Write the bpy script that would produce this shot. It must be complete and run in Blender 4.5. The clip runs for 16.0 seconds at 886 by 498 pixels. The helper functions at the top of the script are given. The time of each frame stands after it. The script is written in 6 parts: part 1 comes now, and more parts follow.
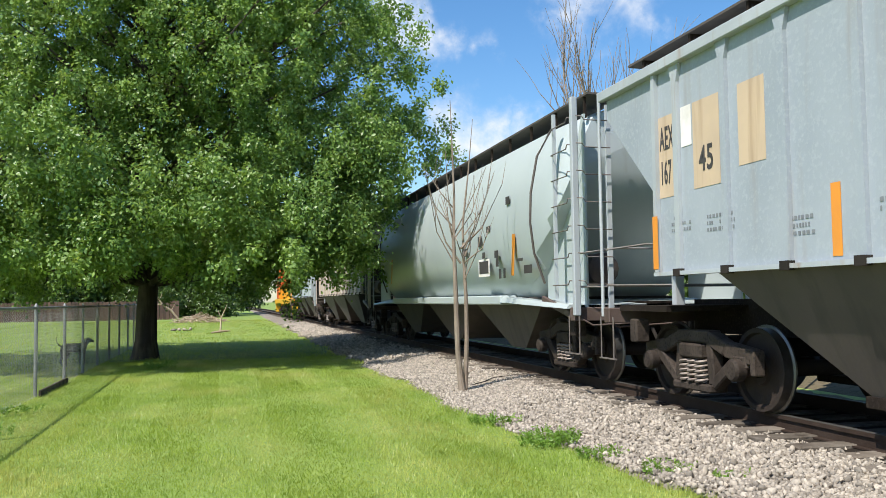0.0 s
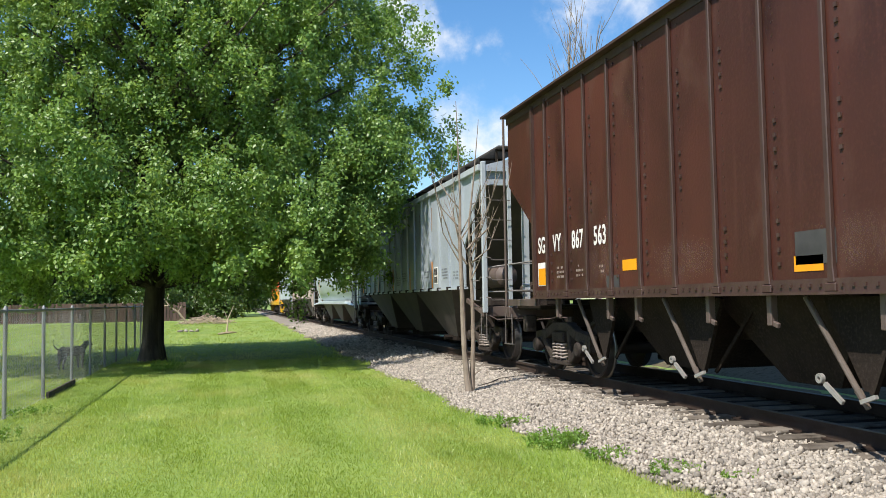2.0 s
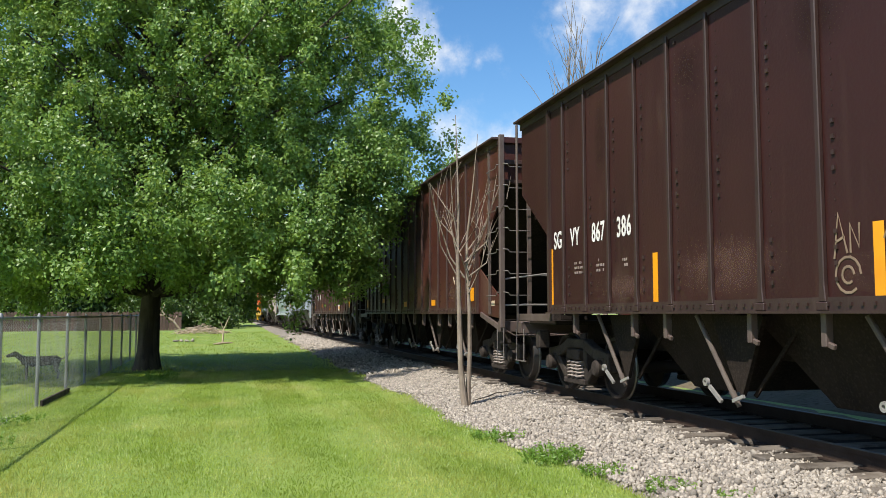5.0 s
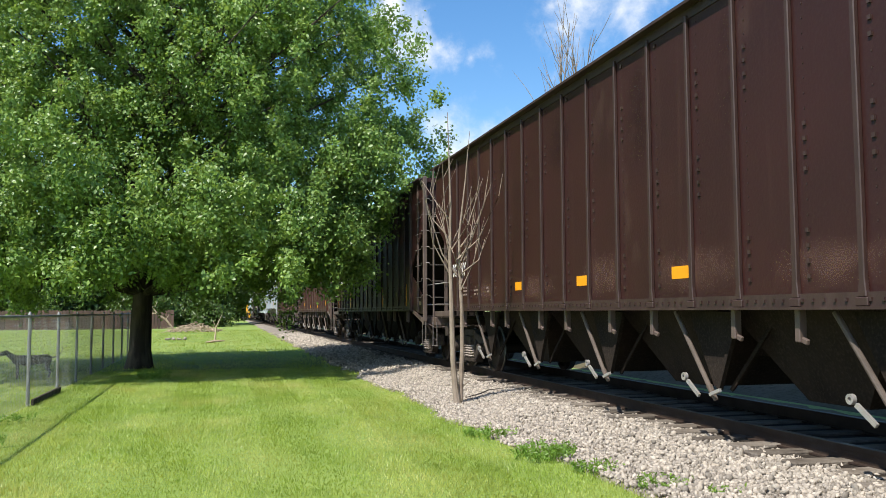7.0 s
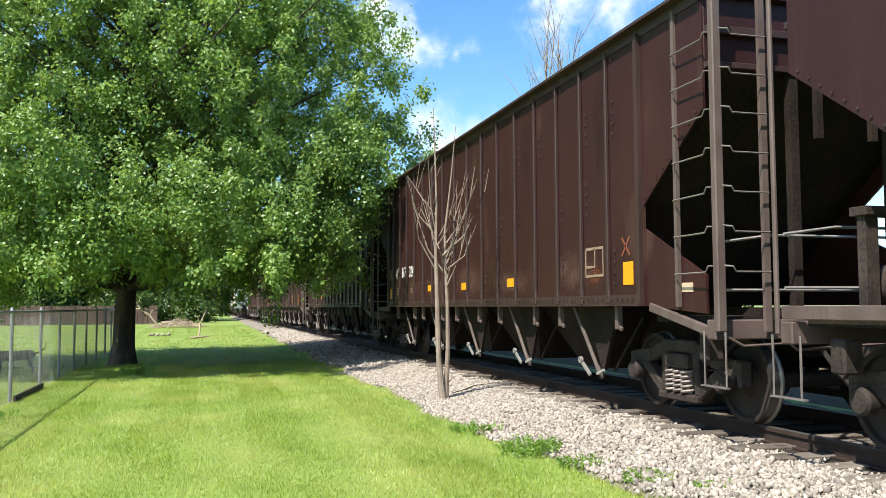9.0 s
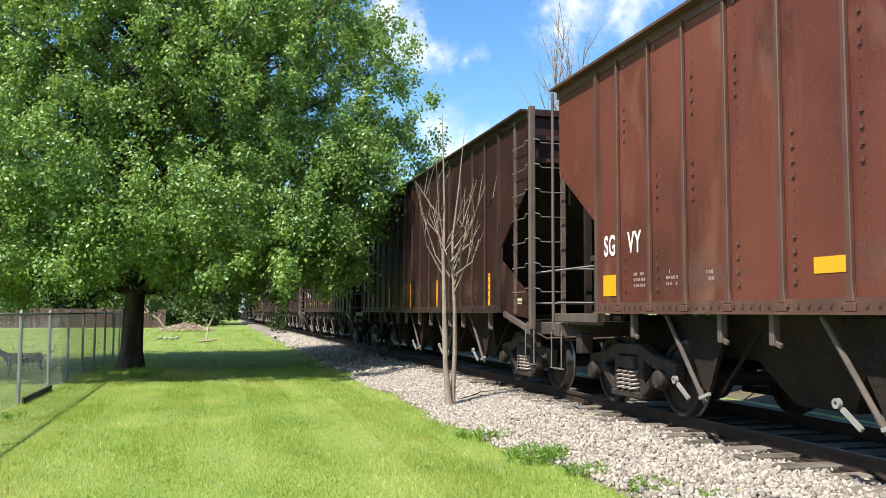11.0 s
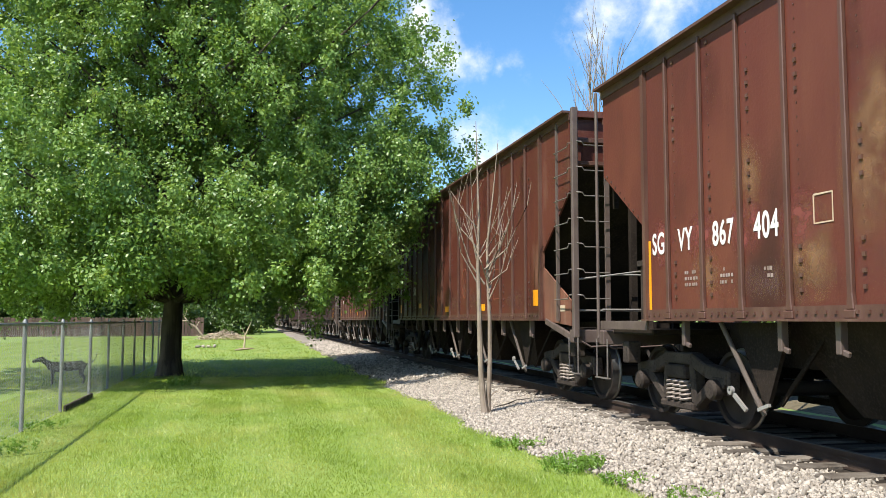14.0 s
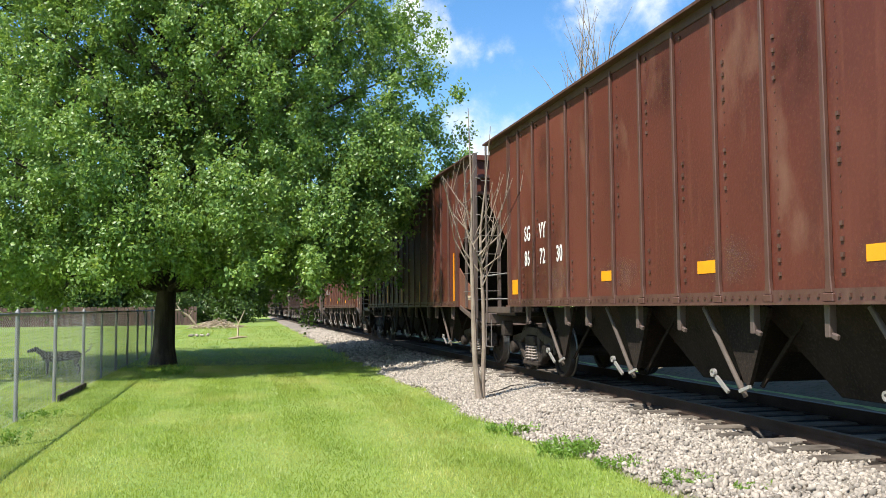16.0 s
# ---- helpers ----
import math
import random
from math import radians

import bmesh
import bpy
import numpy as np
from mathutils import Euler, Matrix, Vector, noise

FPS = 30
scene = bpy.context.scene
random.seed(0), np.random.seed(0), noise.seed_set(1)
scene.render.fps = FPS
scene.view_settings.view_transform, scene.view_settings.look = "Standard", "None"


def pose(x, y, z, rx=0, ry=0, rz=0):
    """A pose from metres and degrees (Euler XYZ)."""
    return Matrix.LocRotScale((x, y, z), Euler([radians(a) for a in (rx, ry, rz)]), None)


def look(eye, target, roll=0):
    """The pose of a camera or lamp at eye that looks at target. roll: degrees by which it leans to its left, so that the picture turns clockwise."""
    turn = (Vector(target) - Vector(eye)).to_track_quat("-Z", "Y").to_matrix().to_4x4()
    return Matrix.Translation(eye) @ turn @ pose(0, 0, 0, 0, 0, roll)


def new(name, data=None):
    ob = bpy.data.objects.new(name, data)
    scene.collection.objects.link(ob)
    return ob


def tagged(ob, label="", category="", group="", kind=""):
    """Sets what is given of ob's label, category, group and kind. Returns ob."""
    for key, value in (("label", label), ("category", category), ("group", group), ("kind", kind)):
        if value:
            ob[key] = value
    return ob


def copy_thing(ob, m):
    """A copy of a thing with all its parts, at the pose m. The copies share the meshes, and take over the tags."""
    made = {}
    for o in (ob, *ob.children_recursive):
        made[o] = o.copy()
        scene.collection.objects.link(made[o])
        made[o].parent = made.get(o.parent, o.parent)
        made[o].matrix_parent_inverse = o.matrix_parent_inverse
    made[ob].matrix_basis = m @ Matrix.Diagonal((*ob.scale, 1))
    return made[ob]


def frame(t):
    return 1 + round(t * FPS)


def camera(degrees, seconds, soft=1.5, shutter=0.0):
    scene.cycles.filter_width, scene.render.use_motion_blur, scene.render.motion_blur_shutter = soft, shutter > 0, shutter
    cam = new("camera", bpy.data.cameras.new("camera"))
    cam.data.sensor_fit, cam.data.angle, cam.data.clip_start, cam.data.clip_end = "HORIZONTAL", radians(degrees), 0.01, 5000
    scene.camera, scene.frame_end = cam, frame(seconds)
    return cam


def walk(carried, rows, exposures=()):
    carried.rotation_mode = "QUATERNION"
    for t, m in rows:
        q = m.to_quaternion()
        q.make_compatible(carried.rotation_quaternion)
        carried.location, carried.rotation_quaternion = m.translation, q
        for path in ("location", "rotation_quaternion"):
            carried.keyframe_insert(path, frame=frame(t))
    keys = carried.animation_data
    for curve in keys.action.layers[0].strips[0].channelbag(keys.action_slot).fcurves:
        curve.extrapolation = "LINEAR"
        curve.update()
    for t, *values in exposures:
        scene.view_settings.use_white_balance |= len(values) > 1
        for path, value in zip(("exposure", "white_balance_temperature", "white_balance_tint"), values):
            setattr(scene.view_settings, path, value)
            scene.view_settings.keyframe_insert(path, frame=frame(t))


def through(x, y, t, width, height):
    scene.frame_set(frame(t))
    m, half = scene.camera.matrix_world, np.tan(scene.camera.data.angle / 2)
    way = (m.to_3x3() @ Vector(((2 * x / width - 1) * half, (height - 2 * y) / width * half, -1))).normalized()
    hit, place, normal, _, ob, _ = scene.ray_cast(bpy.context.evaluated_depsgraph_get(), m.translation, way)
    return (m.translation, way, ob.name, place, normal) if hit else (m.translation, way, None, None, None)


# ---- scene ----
import itertools

cam = camera(54.0, 16.0, soft=0.65)
PATH = [
    (0.0, pose(-0.007, -0.016, 1.586, 93.338, 0.710, -14.221)),
    (0.5, pose(-0.016, -0.006, 1.591, 93.253, 0.991, -14.278)),
    (1.0, pose(-0.008, 0.000, 1.586, 92.925, 1.293, -14.002)),
    (1.5, pose(-0.014, 0.004, 1.587, 93.075, 1.184, -13.814)),
    (2.0, pose(-0.010, -0.010, 1.590, 93.383, 0.871, -13.819)),
    (2.5, pose(-0.015, 0.005, 1.585, 93.541, 0.575, -13.627)),
    (3.0, pose(-0.023, -0.001, 1.593, 93.767, 0.225, -13.285)),
    (3.5, pose(-0.012, -0.004, 1.592, 94.045, 0.224, -13.057)),
    (4.0, pose(-0.009, -0.007, 1.589, 93.848, 0.274, -13.272)),
    (4.5, pose(-0.019, -0.000, 1.589, 93.837, 0.036, -13.690)),
    (5.0, pose(-0.017, 0.003, 1.592, 94.256, 0.056, -14.058)),
    (7.5, pose(-0.005, 0.005, 1.591, 94.060, 0.243, -14.529)),
    (8.0, pose(-0.005, -0.009, 1.586, 94.077, 0.100, -14.317)),
    (8.5, pose(-0.010, 0.003, 1.591, 93.854, 0.059, -14.850)),
    (9.0, pose(-0.017, 0.014, 1.594, 93.788, 0.219, -15.511)),
    (11.5, pose(-0.008, -0.002, 1.595, 94.274, -0.310, -14.940)),
    (12.0, pose(-0.002, 0.001, 1.595, 94.341, -0.076, -14.723)),
    (12.5, pose(-0.005, 0.008, 1.595, 94.449, 0.066, -14.626)),
    (13.0, pose(-0.008, 0.002, 1.598, 94.450, -0.167, -13.648)),
    (13.5, pose(-0.005, -0.004, 1.595, 94.265, -0.419, -13.011)),
    (14.0, pose(-0.004, 0.013, 1.599, 94.666, -0.073, -12.695)),
    (14.5, pose(0.000, -0.000, 1.600, 95.200, 0.120, -12.620)),
    (15.0, pose(0.010, -0.025, 1.594, 94.763, 0.655, -13.031)),
    (15.5, pose(-0.006, 0.000, 1.592, 93.941, 0.726, -13.491)),
    (16.0, pose(-0.014, 0.019, 1.594, 93.809, 0.401, -13.147)),
]
walk(cam, PATH, [(0, 0.46), (1.5, 0.46), (2.0, 0.50), (2.5, 0.68), (3.5, 0.64), (4.5, 0.52), (5.2, 0.40), (7.4, 0.62), (8.3, 0.74), (9, 0.92), (11.4, 0.8), (12.5, 0.76), (16, 0.76)])

# ---- sky and sun ----
SUN_WAY = Vector((0.60, 0.45, -1.0)).normalized()      # the way the light travels
sun = new("sun", bpy.data.lights.new("sun", "SUN"))
sun.data.energy, sun.data.angle, sun.data.color = 5.0, radians(0.53), (1.0, 0.95, 0.86)
sun.matrix_world = look((-30, -20, 50), Vector((-30, -20, 50)) + SUN_WAY)

world = bpy.data.worlds.new("sky")
scene.world = world
world.use_nodes = True
wt = world.node_tree
wt.nodes.clear()


def wnode(kind, **sets):
    n = wt.nodes.new(kind)
    for k, v in sets.items():
        n.inputs[k].default_value = v
    return n


sky = wt.nodes.new("ShaderNodeTexSky")
sky.sky_type, sky.sun_disc = "NISHITA", False
sky.sun_elevation = math.asin(-SUN_WAY.z)
sky.sun_rotation = math.atan2(-SUN_WAY.x, -SUN_WAY.y)
sky.air_density, sky.dust_density, sky.ozone_density = 1.0, 0.6, 2.5
coord = wt.nodes.new("ShaderNodeTexCoord")
CLOUDS = [((0.215, 0.93, 0.30), 0.05, 0.85), ((0.28, 0.92, 0.295), 0.03, 0.6), ((0.385, 0.87, 0.325), 0.06, 1.0),
          ((0.44, 0.845, 0.34), 0.06, 1.0), ((0.28, 0.94, 0.18), 0.055, 1.1), ((0.35, 0.915, 0.20), 0.045, 0.8),
          ((0.19, 0.93, 0.345), 0.05, 0.95), ((0.55, 0.75, 0.50), 0.12, 0.8), ((-0.5, 0.8, 0.45), 0.16, 0.9),
          ((-0.8, 0.2, 0.5), 0.2, 0.9), ((0.7, -0.5, 0.5), 0.2, 0.9), ((0.0, -0.8, 0.6), 0.2, 0.9)]
noise_big = wnode("ShaderNodeTexNoise", Scale=14.0, Detail=9.0, Roughness=0.6, Distortion=0.4)
wt.links.new(coord.outputs["Generated"], noise_big.inputs["Vector"])
swirl = wnode("ShaderNodeTexNoise", Scale=11.0, Detail=7.0, Roughness=0.6)
wt.links.new(coord.outputs["Generated"], swirl.inputs["Vector"])
shift = wt.nodes.new("ShaderNodeVectorMath")
shift.operation = "MULTIPLY_ADD"
shift.inputs[1].default_value, shift.inputs[2].default_value = (0.22, 0.22, 0.16), (-0.11, -0.11, -0.08)
wt.links.new(swirl.outputs["Color"], shift.inputs[0])
warped = wt.nodes.new("ShaderNodeVectorMath")
wt.links.new(coord.outputs["Generated"], warped.inputs[0])
wt.links.new(shift.outputs[0], warped.inputs[1])
total = None
for c, width, weight in CLOUDS:
    d = wt.nodes.new("ShaderNodeVectorMath")
    d.operation = "DISTANCE"
    d.inputs[1].default_value = Vector(c).normalized()
    wt.links.new(warped.outputs[0], d.inputs[0])
    r = wt.nodes.new("ShaderNodeMapRange")
    r.inputs["From Min"].default_value, r.inputs["From Max"].default_value = width * 1.7, 0.0
    r.inputs["To Min"].default_value, r.inputs["To Max"].default_value = 0.0, weight
    wt.links.new(d.outputs["Value"], r.inputs["Value"])
    if total is None:
        total = r.outputs["Result"]
    else:
        a = wt.nodes.new("ShaderNodeMath")
        a.operation = "MAXIMUM"
        wt.links.new(total, a.inputs[0])
        wt.links.new(r.outputs["Result"], a.inputs[1])
        total = a.outputs[0]
mul = wt.nodes.new("ShaderNodeMath")
mul.operation = "MULTIPLY"
wt.links.new(total, mul.inputs[0])
wt.links.new(noise_big.outputs["Fac"], mul.inputs[1])
edge = wt.nodes.new("ShaderNodeMapRange")
edge.interpolation_type = "SMOOTHSTEP"
edge.inputs["From Min"].default_value, edge.inputs["From Max"].default_value = 0.15, 0.55
wt.links.new(mul.outputs[0], edge.inputs["Value"])
mix = wt.nodes.new("ShaderNodeMix")
mix.data_type = "RGBA"
wt.links.new(edge.outputs["Result"], mix.inputs["Factor"])
deep = wnode("ShaderNodeHueSaturation", Saturation=1.26)
wt.links.new(sky.outputs[0], deep.inputs["Color"])
wt.links.new(deep.outputs[0], mix.inputs["A"])
mix.inputs["B"].default_value = (5.4, 5.6, 5.9, 1)
bg = wnode("ShaderNodeBackground", Strength=0.132)
wout = wt.nodes.new("ShaderNodeOutputWorld")
wt.links.new(mix.outputs["Result"], bg.inputs["Color"])
wt.links.new(bg.outputs[0], wout.inputs["Surface"])


# ---- materials ----
def ramp_mix(nt, fac, a, b):
    m = nt.nodes.new("ShaderNodeMix")
    m.data_type = "RGBA"
    if fac is not None:
        nt.links.new(fac, m.inputs["Factor"])
    for key, v in (("A", a), ("B", b)):
        if isinstance(v, tuple):
            m.inputs[key].default_value = (*v, 1)
        else:
            nt.links.new(v, m.inputs[key])
    return m.outputs["Result"]


def noise_fac(nt, vec, scale, lo, hi, detail=4.0, stretch=None, rough=0.55):
    if stretch:
        mp = nt.nodes.new("ShaderNodeMapping")
        mp.inputs["Scale"].default_value = stretch
        nt.links.new(vec, mp.inputs["Vector"])
        vec = mp.outputs["Vector"]
    n = nt.nodes.new("ShaderNodeTexNoise")
    n.inputs["Scale"].default_value, n.inputs["Detail"].default_value = scale, detail
    n.inputs["Roughness"].default_value = rough
    nt.links.new(vec, n.inputs["Vector"])
    r = nt.nodes.new("ShaderNodeMapRange")
    r.inputs["From Min"].default_value, r.inputs["From Max"].default_value = lo, hi
    nt.links.new(n.outputs["Fac"], r.inputs["Value"])
    return r.outputs["Result"]


def surface(name, base, other, rough=0.6, metal=0.0, big=1.2, fine=30.0, bump=0.15, streak=None, streak_amount=(0.55, 0.75),
            fine_colour=None, vary=0.0, island=0.0, world_space=False, blotches=(), gloss=0.5):
    """A painted, stained or natural surface: two tones at a large scale, fine grain and relief, vertical streaks if asked."""
    m = bpy.data.materials.new(name)
    m.use_nodes = True
    nt = m.node_tree
    bsdf = nt.nodes["Principled BSDF"]
    bsdf.inputs["Roughness"].default_value, bsdf.inputs["Metallic"].default_value = rough, metal
    bsdf.inputs["Specular IOR Level"].default_value = gloss
    if world_space:
        vec = nt.nodes.new("ShaderNodeNewGeometry").outputs["Position"]
    else:
        vec = nt.nodes.new("ShaderNodeTexCoord").outputs["Object"]
    col = ramp_mix(nt, noise_fac(nt, vec, big, 0.35, 0.68, 6.0), base, other)
    if fine_colour:
        col = ramp_mix(nt, noise_fac(nt, vec, fine, 0.5, 0.72, 3.0), col, fine_colour)
    if streak:
        col = ramp_mix(nt, noise_fac(nt, vec, 3.0, streak_amount[0], streak_amount[1], 5.0, (1.0, 1.6, 0.12)), col, streak)
    for tone, size, lo, hi in blotches:
        col = ramp_mix(nt, noise_fac(nt, vec, size, lo, hi, 7.0, (1.0, 1.0, 0.55)), col, tone)
    if vary or island:
        info = nt.nodes.new("ShaderNodeNewGeometry").outputs["Random Per Island"] if island else nt.nodes.new("ShaderNodeObjectInfo").outputs["Random"]
        amount = island or vary
        r = nt.nodes.new("ShaderNodeMapRange")
        r.inputs["To Min"].default_value, r.inputs["To Max"].default_value = 1 - amount, 1 + amount
        nt.links.new(info, r.inputs["Value"])
        hsv = nt.nodes.new("ShaderNodeHueSaturation")
        nt.links.new(r.outputs["Result"], hsv.inputs["Value"])
        nt.links.new(col, hsv.inputs["Color"])
        col = hsv.outputs["Color"]
    nt.links.new(col, bsdf.inputs["Base Color"])
    if bump:
        n = nt.nodes.new("ShaderNodeTexNoise")
        n.inputs["Scale"].default_value, n.inputs["Detail"].default_value = fine, 5.0
        nt.links.new(vec, n.inputs["Vector"])
        b = nt.nodes.new("ShaderNodeBump")
        b.inputs["Strength"].default_value, b.inputs["Distance"].default_value = bump, 0.02
        nt.links.new(n.outputs["Fac"], b.inputs["Height"])
        nt.links.new(b.outputs["Normal"], bsdf.inputs["Normal"])
    return m


def leaf_material(name, dark, light, through=0.45, dry=None):
    m = bpy.data.materials.new(name)
    m.use_nodes = True
    nt = m.node_tree
    nt.nodes.clear()
    geo = nt.nodes.new("ShaderNodeNewGeometry")
    col = ramp_mix(nt, geo.outputs["Random Per Island"], dark, light)
    col = ramp_mix(nt, noise_fac(nt, geo.outputs["Position"], 0.9, 0.4, 0.7), col, tuple(0.75 * a + 0.25 * b for a, b in zip(dark, light)))
    if dry:
        col = ramp_mix(nt, noise_fac(nt, geo.outputs["Position"], 2.4, 0.48, 0.85, 5.0, (1.0, 0.6, 1.0)), col, tuple(0.8 * a for a in dark))
        col = ramp_mix(nt, noise_fac(nt, geo.outputs["Position"], 0.42, 0.46, 0.72, 5.0, (1.6, 0.7, 1.0)), col, dry)
    d = nt.nodes.new("ShaderNodeBsdfPrincipled")
    d.inputs["Roughness"].default_value = 0.42
    t = nt.nodes.new("ShaderNodeBsdfTranslucent")
    warm = nt.nodes.new("ShaderNodeHueSaturation")
    warm.inputs["Hue"].default_value, warm.inputs["Saturation"].default_value, warm.inputs["Value"].default_value = 0.475, 1.1, 1.6
    nt.links.new(col, warm.inputs["Color"])
    nt.links.new(col, d.inputs["Base Color"])
    nt.links.new(warm.outputs["Color"], t.inputs["Color"])
    s = nt.nodes.new("ShaderNodeMixShader")
    s.inputs[0].default_value = through
    nt.links.new(d.outputs[0], s.inputs[1])
    nt.links.new(t.outputs[0], s.inputs[2])
    o = nt.nodes.new("ShaderNodeOutputMaterial")
    nt.links.new(s.outputs[0], o.inputs["Surface"])
    return m


M_LAWN = surface("lawn_soil", (0.17, 0.25, 0.04), (0.22, 0.29, 0.055), 0.9, 0, 0.35, 18, 0.5, fine_colour=(0.10, 0.16, 0.03), world_space=True)
M_GRASS = leaf_material("grass_blades", (0.175, 0.275, 0.042), (0.39, 0.47, 0.10), 0.4, (0.46, 0.455, 0.15))
M_WEED = leaf_material("weed_leaves", (0.11, 0.22, 0.035), (0.22, 0.35, 0.06), 0.4)
M_LEAF = leaf_material("tree_leaves", (0.075, 0.16, 0.032), (0.29, 0.415, 0.105), 0.33)
M_FAR_LEAF = leaf_material("far_leaves", (0.035, 0.075, 0.015), (0.12, 0.19, 0.04), 0.35)
M_BARK = surface("bark", (0.075, 0.058, 0.043), (0.12, 0.10, 0.08), 0.9, 0, 3.0, 45, 0.9, streak=(0.03, 0.022, 0.018), streak_amount=(0.45, 0.6), world_space=True)
M_TWIG = surface("sapling_bark", (0.19, 0.145, 0.11), (0.28, 0.225, 0.175), 0.8, 0, 5, 60, 0.3, world_space=True)
M_DEADWOOD = surface("bleached_wood", (0.45, 0.36, 0.26), (0.30, 0.22, 0.15), 0.85, 0, 4, 40, 0.4, island=0.25, world_space=True)
M_STONE = surface("ballast_stone", (0.37, 0.325, 0.27), (0.25, 0.215, 0.175), 0.9, 0, 9, 70, 0.5, island=0.42, world_space=True)
M_STONE_ONE = surface("ballast_stone_single", (0.37, 0.325, 0.27), (0.25, 0.215, 0.175), 0.9, 0, 9, 70, 0.5, vary=0.42, world_space=True)
M_BED = surface("ballast_bed", (0.27, 0.235, 0.195), (0.21, 0.185, 0.155), 0.95, 0, 1.1, 26, 1.0, fine_colour=(0.10, 0.088, 0.072), world_space=True, gloss=0.08)
# oily bed with the shade under the train also darkened into its colour
M_DARKBED = surface("oily_shaded_track_bed", (0.028, 0.023, 0.019), (0.045, 0.037, 0.03), 0.95, 0, 1.3, 30, 1.0, fine_colour=(0.018, 0.015, 0.013), world_space=True, gloss=0.08)
M_TIE = surface("creosoted_tie", (0.11, 0.092, 0.075), (0.18, 0.155, 0.13), 0.9, 0, 4, 40, 0.7, streak=(0.04, 0.032, 0.026), vary=0.35, world_space=True, gloss=0.08)
M_RAIL = surface("rail_steel", (0.030, 0.019, 0.014), (0.05, 0.034, 0.026), 0.8, 0.0, 3, 50, 0.2, world_space=True, gloss=0.2)
M_RAILTOP = surface("polished_railhead", (0.13, 0.12, 0.11), (0.09, 0.082, 0.075), 0.6, 0.6, 3, 60, 0.05, world_space=True)
M_DIRT = surface("dry_bank", (0.15, 0.12, 0.08), (0.10, 0.09, 0.05), 0.95, 0, 0.6, 9, 1.0, fine_colour=(0.07, 0.06, 0.035), world_space=True, gloss=0.1)
M_GALV = surface("galvanised_steel", (0.42, 0.43, 0.44), (0.34, 0.345, 0.35), 0.5, 0.55, 4, 60, 0.1, world_space=True)
M_POSTGALV = surface("dull_galvanised_post", (0.25, 0.25, 0.245), (0.18, 0.18, 0.175), 0.55, 0.35, 4, 60, 0.1, streak=(0.14, 0.12, 0.10), world_space=True)
M_PLANK = surface("stained_fence_planks", (0.11, 0.062, 0.048), (0.08, 0.05, 0.04), 0.85, 0, 2, 30, 0.4, vary=0.3, world_space=True)
M_BROWN = surface("hopper_oxide_paint", (0.098, 0.0245, 0.0155), (0.072, 0.019, 0.0125), 0.5, 0.0, 0.8, 25, 0.12, streak=(0.14, 0.046, 0.029), streak_amount=(0.56, 0.84), fine_colour=(0.11, 0.033, 0.021), vary=0.1, blotches=[((0.135, 0.039, 0.025), 0.35, 0.46, 0.68), ((0.16, 0.075, 0.05), 1.2, 0.58, 0.74), ((0.05, 0.017, 0.012), 0.5, 0.58, 0.75)], gloss=0.32)
M_STAINED = surface("stained_oxide_paint", (0.112, 0.029, 0.0195), (0.085, 0.0235, 0.0165), 0.5, 0.0, 0.8, 25, 0.12, streak=(0.13, 0.045, 0.026), streak_amount=(0.58, 0.86), fine_colour=(0.105, 0.031, 0.02), blotches=[((0.14, 0.044, 0.026), 0.5, 0.52, 0.72), ((0.22, 0.105, 0.055), 0.95, 0.66, 0.76), ((0.05, 0.017, 0.012), 0.6, 0.58, 0.75)], gloss=0.32)
M_MAROON = surface("hopper_maroon_paint", (0.062, 0.0195, 0.0135), (0.043, 0.0145, 0.0105), 0.45, 0.0, 0.8, 25, 0.12, streak=(0.09, 0.033, 0.025), streak_amount=(0.54, 0.84), fine_colour=(0.070, 0.024, 0.017), vary=0.12, blotches=[((0.098, 0.029, 0.020), 0.35, 0.46, 0.68), ((0.105, 0.05, 0.036), 1.1, 0.57, 0.74), ((0.030, 0.012, 0.010), 0.5, 0.58, 0.75)], gloss=0.32)
M_DARKEST = surface("hopper_dark_maroon_paint", (0.033, 0.0092, 0.0080), (0.0235, 0.0071, 0.0064), 0.5, 0.0, 0.8, 25, 0.12, streak=(0.046, 0.02, 0.016), streak_amount=(0.56, 0.86), fine_colour=(0.031, 0.012, 0.010), vary=0.1, blotches=[((0.045, 0.016, 0.012), 0.35, 0.5, 0.75), ((0.06, 0.032, 0.024), 1.2, 0.62, 0.8)], gloss=0.32)
M_DARKEST_RIB = surface("hopper_dark_maroon_rib", (0.04, 0.0195, 0.0165), (0.028, 0.0135, 0.0115), 0.5, 0.0, 1.5, 25, 0.12, streak=(0.06, 0.036, 0.03), streak_amount=(0.5, 0.8))
M_MAROON_RIB = surface("hopper_maroon_rib", (0.058, 0.029, 0.023), (0.042, 0.02, 0.016), 0.5, 0.0, 1.5, 25, 0.12, streak=(0.085, 0.05, 0.04), streak_amount=(0.5, 0.8))
M_BROWN_RIB = surface("hopper_rib_paint", (0.095, 0.043, 0.031), (0.068, 0.028, 0.02), 0.5, 0.0, 1.5, 25, 0.12, streak=(0.13, 0.07, 0.052), streak_amount=(0.5, 0.8))
M_RUSTY = surface("rusty_orange_plate", (0.17, 0.062, 0.034), (0.10, 0.042, 0.026), 0.75, 0.0, 1.6, 30, 0.2, streak=(0.20, 0.12, 0.08))
# soot tone taken near black so that it carries the underside's shade too
M_DARKSTEEL = surface("sooty_shaded_underframe", (0.015, 0.0115, 0.0095), (0.027, 0.020, 0.0155), 0.85, 0.0, 2.0, 30, 0.25, fine_colour=(0.035, 0.027, 0.022), gloss=0.1)
